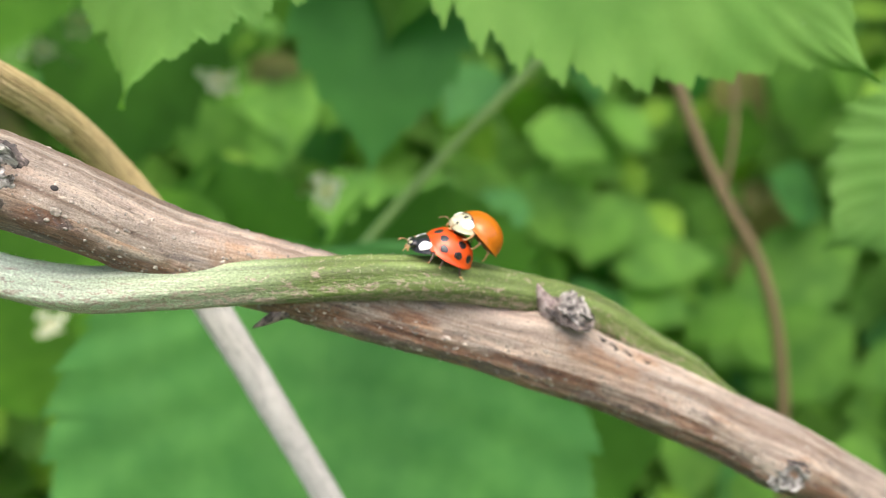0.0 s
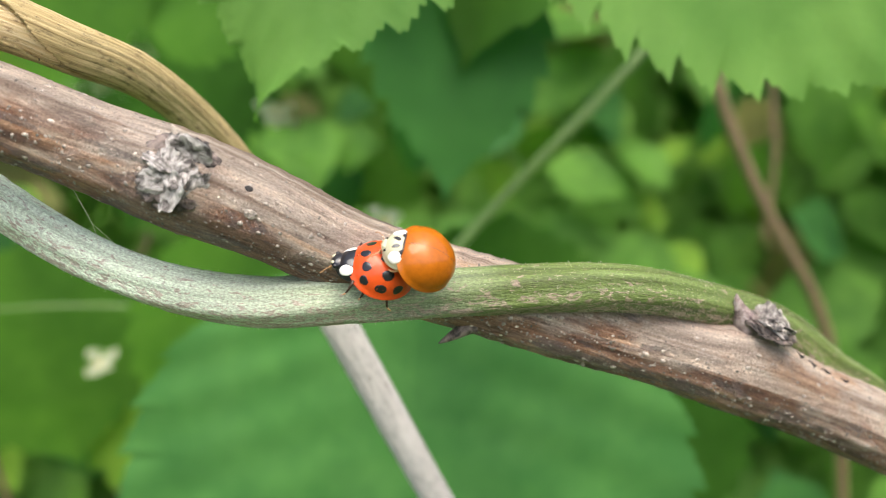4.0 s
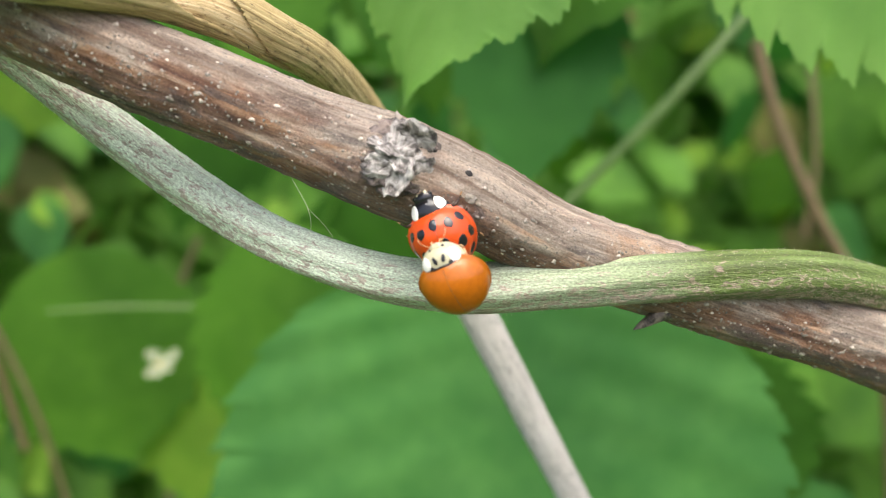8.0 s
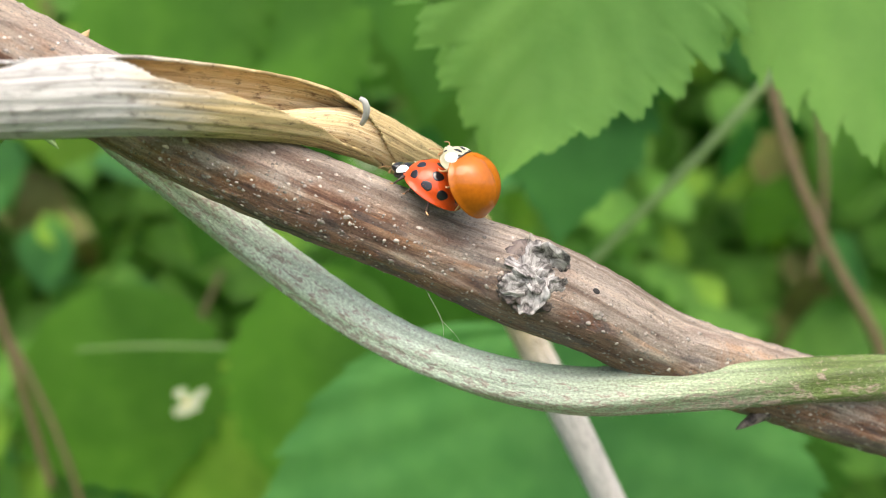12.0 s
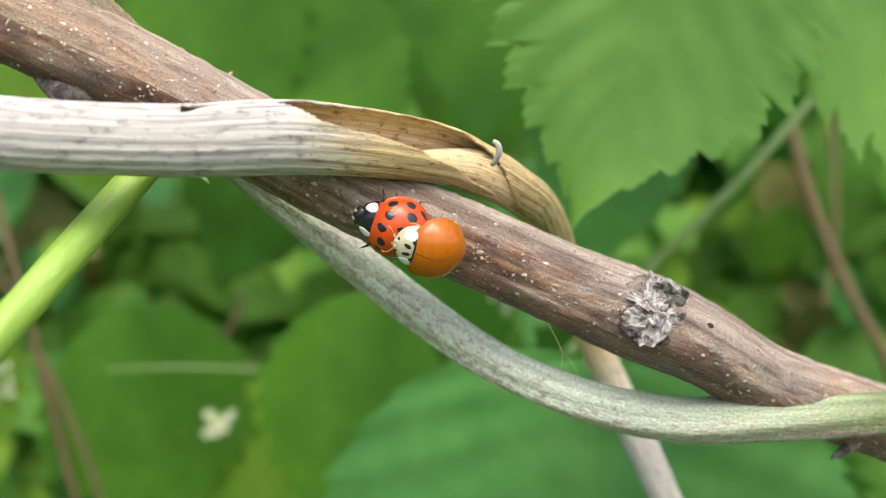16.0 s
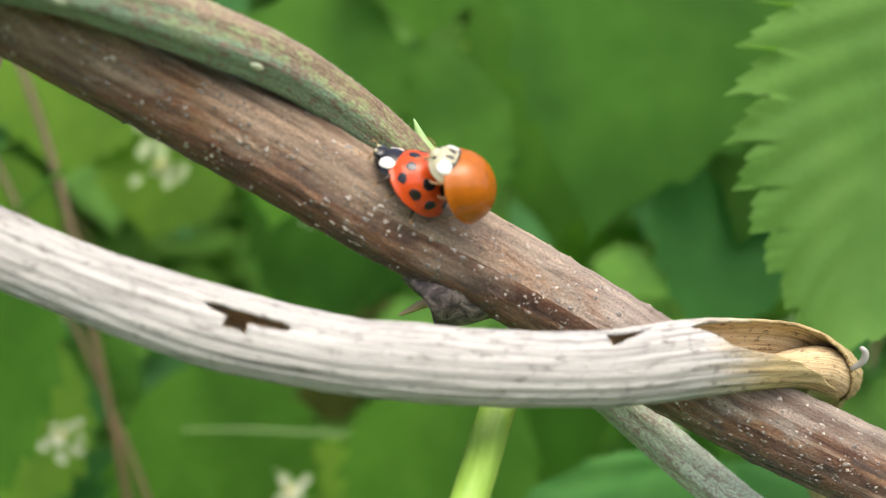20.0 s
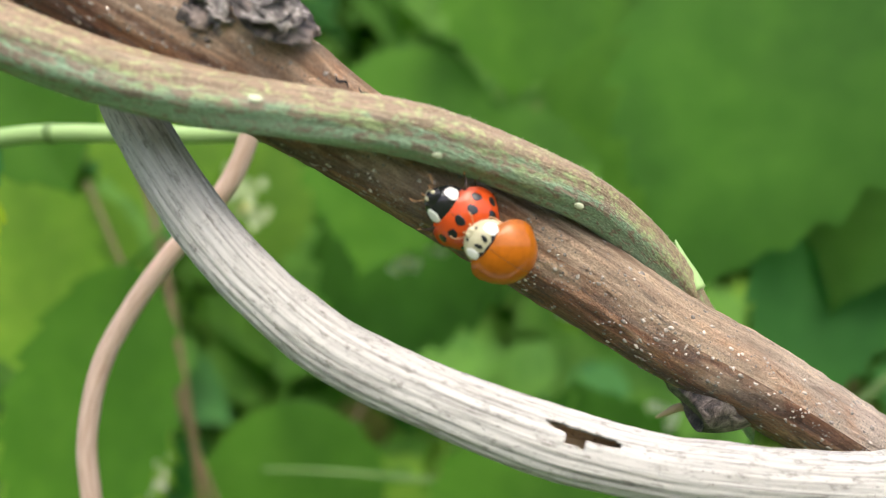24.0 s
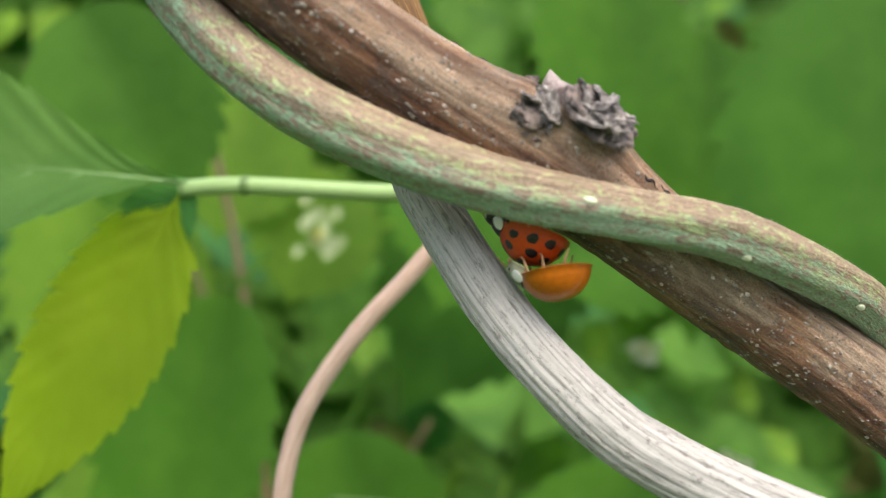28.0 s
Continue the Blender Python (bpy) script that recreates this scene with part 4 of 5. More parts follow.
for k, (b, t, w, mat) in enumerate(UPPER_GROWTH + MIDDLE_GROWTH + LOWER_GROWTH):
    lean = random.Random(k)
    leaf("thicket_leaf", "soft green toothed leaf of the thicket behind", b, t, (lean.uniform(-0.3, 0.3), -0.85, lean.uniform(0.2, 0.6)), w, mat, 60 + k, teeth=10, fine=False, droop=0.06, ripple=0.12, group="leaves of the thicket",
         stalk=[(b[0] + 6, b[1] + 14, b[2] + 12)], stalk_mat=mat)


def thicket():
    """The far growth, uncountable: small folded leaves in depth behind the branch."""
    rng = np.random.default_rng(71)
    for name, count, near, far, size, mat, label in (("thicket_foliage", 2200, 0.90, 1.3, 0.10, LEAF_BACK, "dense soft green foliage behind the branch"),
                                                     ("thicket_foliage", 700, 0.9, 1.3, 0.10, LEAF_BLUE, "darker bluish foliage among the growth"),
                                                     ("thicket_foliage", 500, 0.9, 1.3, 0.05, LEAF_LUSH, "small sunlit yellow-green leaves among the growth"),
                                                     ("withered_foliage", 350, 0.9, 1.3, 0.08, LEAF_DRY, "dull brown withered leaves among the growth"),
                                                     ("thicket_foliage", 12000, 1.15, 1.45, 0.12, LEAF_BACK, "far green growth closing the view")):
        verts, faces = [], []
        for _ in range(count):
            a = rng.uniform(-1.12, 1.12)
            edge = 1 + 0.14 * math.sin(3.1 * a + 0.6) + 0.10 * math.sin(7.3 * a + far * 3) + 0.06 * math.sin(17 * a)
            r = near + (far * edge - near) * rng.uniform(0, 1)
            x, y = r * math.sin(a) - 0.05, r * math.cos(a) + 0.04 * math.sin(5 * a)
            crest = (1.6 if far < 1.2 else 2.0) + 0.16 * math.sin(4.3 * a + r * 3) + 0.10 * math.sin(11 * a + 1) - 0.18 * a * a
            z = rng.uniform(0.3 if far < 1.2 else 0.03, crest)
            # lean the growth back with height so that light reaches its lower leaves
            x, y = x * (1 + 0.45 * (z - 1)), y * (1 + 0.45 * (z - 1))
            axis = Vector((rng.normal(0, 0.6), rng.normal(0, 0.5), rng.normal(-0.6, 0.5))).normalized()
            face = Vector((rng.normal(0, 0.12), -1.0, rng.normal(0.75, 0.12)))
            m = Matrix.Translation((x, y, z)) @ turn_to(axis, face)
            long = size * rng.uniform(0.6, 1.4)
            wide = long * rng.uniform(0.3, 0.42)
            b0 = len(verts)
            for u, w in ((0, 0.0), (0.25, 0.85), (0.5, 1.0), (0.75, 0.62), (1, 0.0)):
                for v in (-1, 0, 1):
                    verts.append(tuple(m @ Vector((long * u, wide * w * v, 0.18 * wide * w * abs(v) - 0.15 * long * u * u))))
            for i in range(4):
                for j in range(2):
                    faces.append((b0 + i * 3 + j, b0 + i * 3 + 3 + j, b0 + i * 3 + 4 + j, b0 + i * 3 + 1 + j))
        mesh = bpy.data.meshes.new("foliage")
        mesh.from_pydata(verts, [], faces)
        mesh.shade_smooth()
        tagged(part(name, mesh, mat), label, "foliage", kind="stuff")


thicket()
TWIGS_EAST = [([(90, 330, 33, 2.4), (98, 330, 1, 2.4), (113, 330, -37, 2.4), (132, 330, -76, 2.4), (141, 332, -120, 2.4), (145, 338, -200, 2.4)], BROWN, "brown leafless stem in the thicket"),
              ([(150, 420, 58, 1.5), (153, 420, -14, 1.5), (147, 422, -58, 1.4)], BROWN, "brown leafless stem in the thicket"),
              ([(-40, 215, -54, 1.3), (-4, 215, -18, 1.3), (25, 215, 8, 1.4), (50, 220, 32, 1.2)], DULL_STALK, "pale green stalk rising aslant in the thicket")]
TWIGS_WEST = [([(-235, 262, 140, 1.3), (-213, 262, 75, 1.3), (-200, 262, 30, 1.3), (-190, 262, -23, 1.3), (-180, 266, -90, 1.3)], BROWN, "brown leafless stem in the thicket"),
              ([(-225, 264, 50, 0.9), (-210, 264, 16, 0.9), (-190, 264, -31, 0.9), (-173, 264, -80, 0.9), (-165, 268, -140, 0.9)], BROWN, "brown leafless stem in the thicket"),
              ([(-165, 262, -43, 0.5), (-140, 260, -43, 0.6), (-100, 262, -46, 0.6), (-70, 266, -45, 0.4)], DULL_STALK, "dull green stalk lying across the thicket")]
TWIGS_LOW = [([(-198, 300, -66, 0.9), (-178, 300, -48, 1.0), (-160, 300, -34, 0.9)], DULL_STALK, "dull stalk rising aslant in the thicket"),
             ([(-135, 330, -28, 1.2), (-150, 330, -58, 1.4), (-160, 331, -90, 1.5), (-160, 333, -140, 1.6)], BROWN, "brown leafless stem in the thicket")]
for pts, mat, label in TWIGS_EAST + TWIGS_WEST + TWIGS_LOW:
    simple_stem("bare_twig", label, "stem", pts, mat, int(abs(pts[0][0])) + 300)


def backdrop():
    """The depth of the thicket: an uneven green bank that closes the view."""
    cols, rows = 90, 44
    verts, uvs = [], []
    for i in range(rows):
        for j in range(cols):
            a = -1.25 + 2.5 * j / (cols - 1)
            z = 2.9 * i / (rows - 1) - 0.05
            lean = 1 + 0.45 * (z - 1)
            p = Vector((2.6 * math.sin(a) * lean - 0.06, (0.25 + 1.7 * math.cos(a)) * lean, z))
            d = 0.25 * noise.noise(p * 2.2) + 0.12 * noise.noise(p * 6)
            verts.append((p.x - d * math.sin(a), p.y - d * math.cos(a), p.z))
            uvs.append((j, i))
    mat, n, l, b = material("deep_foliage")
    l.new(ramp(n, l, grain(n, l, 26.0, (1, 1, 1), 6, 0.65, "Object"), ((0.32, (0.06, 0.15, 0.02)), (0.5, (0.12, 0.28, 0.035)), (0.68, (0.20, 0.38, 0.06)))), b.inputs["Base Color"])
    b.inputs["Roughness"].default_value = 0.7
    relief(n, l, b, grain(n, l, 20.0, (1, 1, 1), 6, 0.65, "Object"), 0.03)
    tagged(part("backdrop", mesh_grid(rows, cols, verts, uvs, False), mat), "deep green bank of undergrowth closing the thicket", "backdrop", kind="structure")


backdrop()


def blossom(place, radius, seed, petal):
    """A small white flower head: petals round a yellow middle."""
    rng = np.random.default_rng(seed)
    ob = thing("white_blossom", "small white flower head out in the thicket", "flower", Matrix.Translation(at(*place)) @ turn_to((rng.normal(0, 0.3), 0.2, 1), (rng.normal(0, 0.3), -1, 0.3)), "blossoms")
    r = radius * MM
    verts, faces = [], []
    for f in range(18):
        heart = Vector((rng.normal(0, 0.55), rng.normal(0, 0.55), rng.normal(0, 0.55))) * r
        for k in range(5):
            m = Matrix.Translation(heart) @ Matrix.Rotation(k * 1.2566 + rng.uniform(-0.2, 0.2), 4, "Z") @ Matrix.Rotation(-rng.uniform(0.1, 0.7), 4, "Y")
            b0 = len(verts)
            for u, w in ((0.05, 0.04), (0.15, 0.09), (0.24, 0.11), (0.32, 0.07), (0.35, 0.02)):
                for v in (-1, 0, 1):
                    verts.append(tuple(m @ Vector((r * u, r * w * v, 0.08 * r * abs(v) + 0.1 * r * u))))
            for i in range(4):
                for j in range(2):
                    faces.append((b0 + i * 3 + j, b0 + i * 3 + 3 + j, b0 + i * 3 + 4 + j, b0 + i * 3 + 1 + j))
    mesh = bpy.data.meshes.new("petals")
    mesh.from_pydata(verts, [], faces)
    mesh.shade_smooth()
    part("petals", mesh, petal, ob)
    bm = bmesh.new()
    bmesh.ops.create_icosphere(bm, subdivisions=2, radius=r * 0.22)
    part("flower_centre", bm, POLLEN, ob)
    run = [Vector((0, 0, -0.1 * r)), Vector((0.3 * r, 0.2 * r, -2 * r)), Vector((0.2 * r, 1.5 * r, -5 * r))]
    part("flower_stalk", tube_mesh([(run, [r * 0.09] * 3)], 6), PALE_STALK, ob)


for k, (place, radius) in enumerate((((-66, 260, 13), 5), ((-36, 260, -24), 5), ((-107, 260, 33), 4.5), ((-119, 260, 25), 4), ((-131, 262, -63), 5), ((-180, 295, 44), 8), ((-203, 262, -44), 5), ((-85, 262, -41), 3.5), ((-224, 300, -9), 6))):
    blossom(place, radius, 90 + k, PETAL_GREEN if radius > 6 else PETAL)


# ---- the two beetles ----
RED = plain("red_orange_wing_case", (0.54, 0.062, 0.006), 0.5, 0.08, 0.65, dimple=0.00003)
ORANGE = plain("orange_wing_case", (0.385, 0.103, 0.001), 0.5, 0.10, 0.65, dimple=0.00003)
BLACK = plain("black_chitin", (0.010, 0.010, 0.012), 0.3, 0.2, 0.9)
CREAM = plain("cream_chitin", (0.46, 0.43, 0.285), 0.35, 0.06, 0.6, dimple=0.00003)
WHITE = plain("white_chitin", (0.83, 0.82, 0.76), 0.4, 0.04, 0.5)
BELLY = plain("brown_belly", (0.10, 0.04, 0.016), 0.45, 0.2)
LEG = plain("amber_leg", (0.46, 0.25, 0.11), 0.4, 0.15)
LEG_DARK = plain("brown_leg", (0.045, 0.026, 0.016), 0.35, 0.2, 0.4)


def dome(cx, a, b, base, high, taper, r, ang, power=2.3):
    """A point on a beetle's dome: r from the top to the rim, ang round it."""
    return Vector((cx + a * r * math.cos(ang), b * r * math.sin(ang) * (1 + taper * r * math.cos(ang)), base + high * max(0.0, 1 - r ** power) ** 0.62))


def dome_part(shape, a0, a1, gap=0.0, rim=0.12):
    """A sector of a dome as a shell with a narrow flange and a rolled rim."""
    bm = bmesh.new()
    turns, rings = 30, 18
    grid = []
    for i in range(rings + 4):
        row = []
        for j in range(turns + 1):
            ang = a0 + (a1 - a0) * j / turns
            p = dome(*shape, min(1.0, (i / rings) ** 0.75), ang)
            if i > rings:
                out, down = ((1.035, 0.2), (1.03, 0.75), (0.90, 1.1))[i - rings - 1]
                p = Vector((shape[0] + (p.x - shape[0]) * out, p.y * out, shape[3] - rim * down))
            p.y += gap
            row.append(bm.verts.new(p * MM))
        grid.append(row)
    for i in range(rings + 3):
        for j in range(turns):
            bm.faces.new((grid[i][j], grid[i + 1][j], grid[i + 1][j + 1], grid[i][j + 1]))
    bmesh.ops.remove_doubles(bm, verts=bm.verts, dist=1e-6)
    for f in bm.faces:
        f.smooth = True
    return bm


def dome_meet(shape, way):
    """Where a ray from the middle of a dome's base leaves the dome."""
    cx, a, b, base, high, taper = shape
    low, top = 0.0, 6.0
    for _ in range(26):
        k = (low + top) / 2
        x, y, z = way * k
        u = x / a
        r = math.hypot(u, y / (b * (1 + taper * u)))
        if r < 1 and z < high * (1 - r ** 2.3) ** 0.62:
            low = k
        else:
            top = k
    return Vector((cx, 0, base)) + way * low


def dome_patch(shape, u, v, long, wide, lift=0.02, spin=0.0, seed=0):
    """A slightly uneven round mark on a dome, centred at u, v (-1..1 along and across), long and wide its half sizes in mm."""
    r = min(0.97, math.hypot(u, v))
    core = Vector((shape[0], 0, shape[3]))
    mid = dome(*shape, r, math.atan2(v, u))
    out = (mid - core).normalized()
    fore = (Vector((1, 0, 0)) - out * out.x).normalized()
    side = out.cross(fore)
    fore, side = fore * math.cos(spin) + side * math.sin(spin), side * math.cos(spin) - fore * math.sin(spin)
    rng = random.Random(seed * 31 + int(u * 100) * 7 + int(v * 100))
    ph = [rng.uniform(0, 6.28) for _ in range(3)]
    bm = bmesh.new()

    def on(x, y, extra):
        p = mid + fore * x + side * y
        way = p - core
        way.z = max(way.z, 0.03)
        way.normalize()
        return (dome_meet(shape, way) + way * extra) * MM

    centre = bm.verts.new(on(0, 0, lift))
    rings = []
    for k, rr in enumerate((0.4, 0.75, 0.94, 1.0)):
        ring = []
        for a in np.linspace(0, 2 * np.pi, 21)[:-1]:
            rag = rr * (1 + 0.07 * math.sin(2 * a + ph[0]) + 0.06 * math.sin(3 * a + ph[1]) + 0.03 * math.sin(5 * a + ph[2]))
            ring.append(bm.verts.new(on(long * rag * math.cos(a), wide * rag * math.sin(a), lift if k < 3 else -0.02)))
        rings.append(ring)
    for j in range(20):
        k = (j + 1) % 20
        bm.faces.new((centre, rings[0][j], rings[0][k]))
        for i in range(3):
            bm.faces.new((rings[i][j], rings[i + 1][j], rings[i + 1][k], rings[i][k]))
    for f in bm.faces:
        f.smooth = True
    return bm


def ball(x, y, z, rx, ry, rz, detail=3):
    bm = bmesh.new()
    bmesh.ops.create_icosphere(bm, subdivisions=detail, radius=1)
    for v in bm.verts:
        v.co = Vector((x + v.co.x * rx, y + v.co.y * ry, z + v.co.z * rz)) * MM
    for f in bm.faces:
        f.smooth = True
    return bm


def leg_mesh(points, radii):
    line = smooth_line([(*p, r) for p, r in zip(points, radii)], 0.12)
    return tube_mesh([([Vector(q[:3]) * MM for q in line], [max(0.03, q[3]) * MM for q in line])], 8)


def beetle(name, label, spotted):
    ob = thing(name, label, "ladybird")
    case = RED if spotted else ORANGE
    shell = (-0.6, 2.7, 2.6, 0.7, 2.25, 0.10) if spotted else (-0.6, 2.7, 2.65, 0.7, 2.2, 0.12)
    collar = (1.95, 1.4, 1.6, 0.7, 1.02, -0.16) if spotted else (1.9, 1.35, 1.72, 0.7, 1.15, -0.12)
    for side in (1, -1):
        a0, a1 = (0, math.pi) if side > 0 else (-math.pi, 0)
        wing = part("wing_case", dome_part(shell, a0, a1, side * 0.022), case, ob)
        if spotted:
            for u, v, long, wide in ((0.60, 0.43, 0.40, 0.33), (0.54, 0.74, 0.37, 0.32), (0.16, 0.15, 0.36, 0.28), (-0.06, 0.60, 0.44, 0.40), (-0.01, 0.90, 0.42, 0.36),
                                     (-0.52, 0.74, 0.42, 0.38), (-0.46, 0.30, 0.40, 0.36), (-0.86, 0.22, 0.36, 0.34)):
                part("spot", dome_patch(shell, u, side * v, long * 1.17, wide * 1.17, seed=side), BLACK, wing, "black spot")
    part("belly", ball(-0.6, 0, 0.68, 2.5, 2.4, 0.42), BELLY, ob)
    part("suture", leg_mesh([Vector(dome(*shell, r, math.pi if k < 0 else 0)) + Vector((0, 0, -0.03)) for k, r in ((1, 0.93), (1, 0.6), (1, 0.2), (-1, 0.2), (-1, 0.6), (-1, 0.93))], [0.022] * 6), BELLY, ob)
    if spotted:
        part("scutellum", dome_patch(shell, 0.72, 0, 0.48, 0.36), BLACK, ob, "black mark on the seam")
    pron = part("pronotum", dome_part(collar, 0, 2 * math.pi), BLACK if spotted else CREAM, ob, "black shield with white sides" if spotted else "cream shield with black dots")
    for side in (1, -1):
        part("white_patch", dome_patch(collar, 0.2 if spotted else 0.1, side * (0.72 if spotted else 0.70), 0.70, 0.46, 0.03, side * 0.25), WHITE, pron, "oval white patch")
        if spotted:
            part("white_patch", dome_patch(collar, 0.80, side * 0.32, 0.16, 0.28, 0.03), WHITE, pron)
            part("cream_mark", dome_patch(collar, -0.40, side * 0.22, 0.26, 0.15, 0.025, side * 0.5), CREAM, pron)
    if not spotted:
        for u, v, long, wide, spin in ((0.10, 0.20, 0.34, 0.17, 0.25), (0.10, -0.20, 0.34, 0.17, -0.25), (-0.32, 0.42, 0.31, 0.23, 0.5), (-0.32, -0.42, 0.31, 0.23, -0.5), (-0.50, 0.0, 0.22, 0.26, 0.0)):
            part("dot", dome_patch(collar, u, v, long, wide, 0.025, spin), BLACK, pron, "dark dot")
    head = part("head", ball(*((3.0, 0, 1.0, 0.60, 0.80, 0.42) if spotted else (2.85, 0, 1.0, 0.46, 0.62, 0.36))), BLACK if spotted else CREAM, ob)
    tip = 3.5 if spotted else 3.2
    for side in (1, -1):
        part("face_patch", ball(tip - 0.26, side * (0.30 if spotted else 0.2), 1.2, 0.33, 0.21, 0.15, 2), CREAM, head, "cream face patch")
        part("eye", ball(tip - 0.36, side * (0.66 if spotted else 0.5), 1.1, 0.2, 0.17, 0.2, 2), BLACK, head)
        part("antenna", leg_mesh([(tip - 0.05, side * 0.45, 0.95), (tip + 0.2, side * 0.8, 1.1), (tip + 0.5, side * 1.05, 1.05), (tip + 0.72, side * 1.12, 0.92), (tip + 0.86, side * 1.14, 0.82)], [0.03, 0.024, 0.024, 0.05, 0.03]), LEG, head)
        part("palp", leg_mesh([(tip - 0.1, side * 0.2, 0.8), (tip + 0.15, side * 0.35, 0.65), (tip + 0.2, side * 0.4, 0.4)], [0.06, 0.08, 0.12]), LEG, head)
    part("mouthparts", ball(tip - 0.12, 0, 0.78, 0.26, 0.4, 0.2, 2), CREAM, head)
    # the shield and the head slope down in front of the wing cases
    neck = Vector((1.1, 0, 0.9)) * MM
    hub = Vector((shell[0], 0, shell[3]))
    bow = Matrix.Translation(neck) @ Matrix.Rotation(radians(32 if spotted else 42), 4, "Y") @ Matrix.Translation(-neck)
    for front, shift in ((pron, (0, 0, 0)), (head, (0.14, 0, 0.14) if spotted else (0.1, 0, 0.06))):
        for child in (front, *front.children):
            child.data.transform(Matrix.Translation(Vector(shift) * MM) @ bow)
    if not spotted:
        # a black border where the shield dips under the wing cases
        rim = []
        for ang in np.linspace(math.pi * 0.62, math.pi * 1.38, 19):
            for r in np.linspace(1.0, 0.05, 60):
                q = bow @ (dome(*collar, r, ang) * MM) / MM
                if (q - dome_meet(shell, (q - hub).normalized())).dot(q - hub) > 0:
                    break
            rim.append(q + (q - hub).normalized() * 0.03)
        part("hind_border", leg_mesh(rim[::2], [0.03] + [0.075] * 8 + [0.03]), BLACK, pron, "black line along the shield's hind edge")
    for side in (1, -1):
        for hip, reach in ((1.4, 0.7), (0.2, 0.25), (-1.1, -1.1)):
            root = Vector((hip, side * 1.1, 0.5)) * MM
            if spotted:
                bend = [(0, 0, 0), (reach * 0.2, side * 0.8, 0.08), (reach * 0.3, side * 1.1, -0.02), (reach * 0.5, side * 1.4, -0.45), (reach * 0.6, side * 1.5, -0.62)]
                foot = [bend[-1], (reach * 0.75, side * 1.6, -0.68), (reach * 0.95, side * 1.7, -0.66)]
            else:
                # he clasps her: the legs hang straight down from under his rim
                bend = [(0, 0, 0), (reach * 0.2 - 0.2, side * 0.55, -0.1), (reach * 0.25 - 0.25, side * 0.65, -0.4), (reach * 0.45 - 0.3, side * 0.6, -0.9)]
                foot = [bend[-1], (reach * 0.55 - 0.25, side * 0.5, -1.1), (reach * 0.65 - 0.2, side * 0.4, -1.15)]
            leg = part("leg", leg_mesh(bend, ([0.13, 0.17, 0.12, 0.09, 0.07] if spotted else [0.12, 0.15, 0.10, 0.07])), LEG_DARK if spotted else LEG, ob)
            leg.matrix_basis = Matrix.Translation(root)
            part("foot", leg_mesh(foot, [0.07, 0.07, 0.035]), LEG, leg, "amber foot")
    return ob


female = beetle("spotted_ladybird", "red-orange ladybird with black spots, carrying its mate", True)
male = beetle("orange_ladybird", "plain orange ladybird with a cream shield riding on its mate", False)


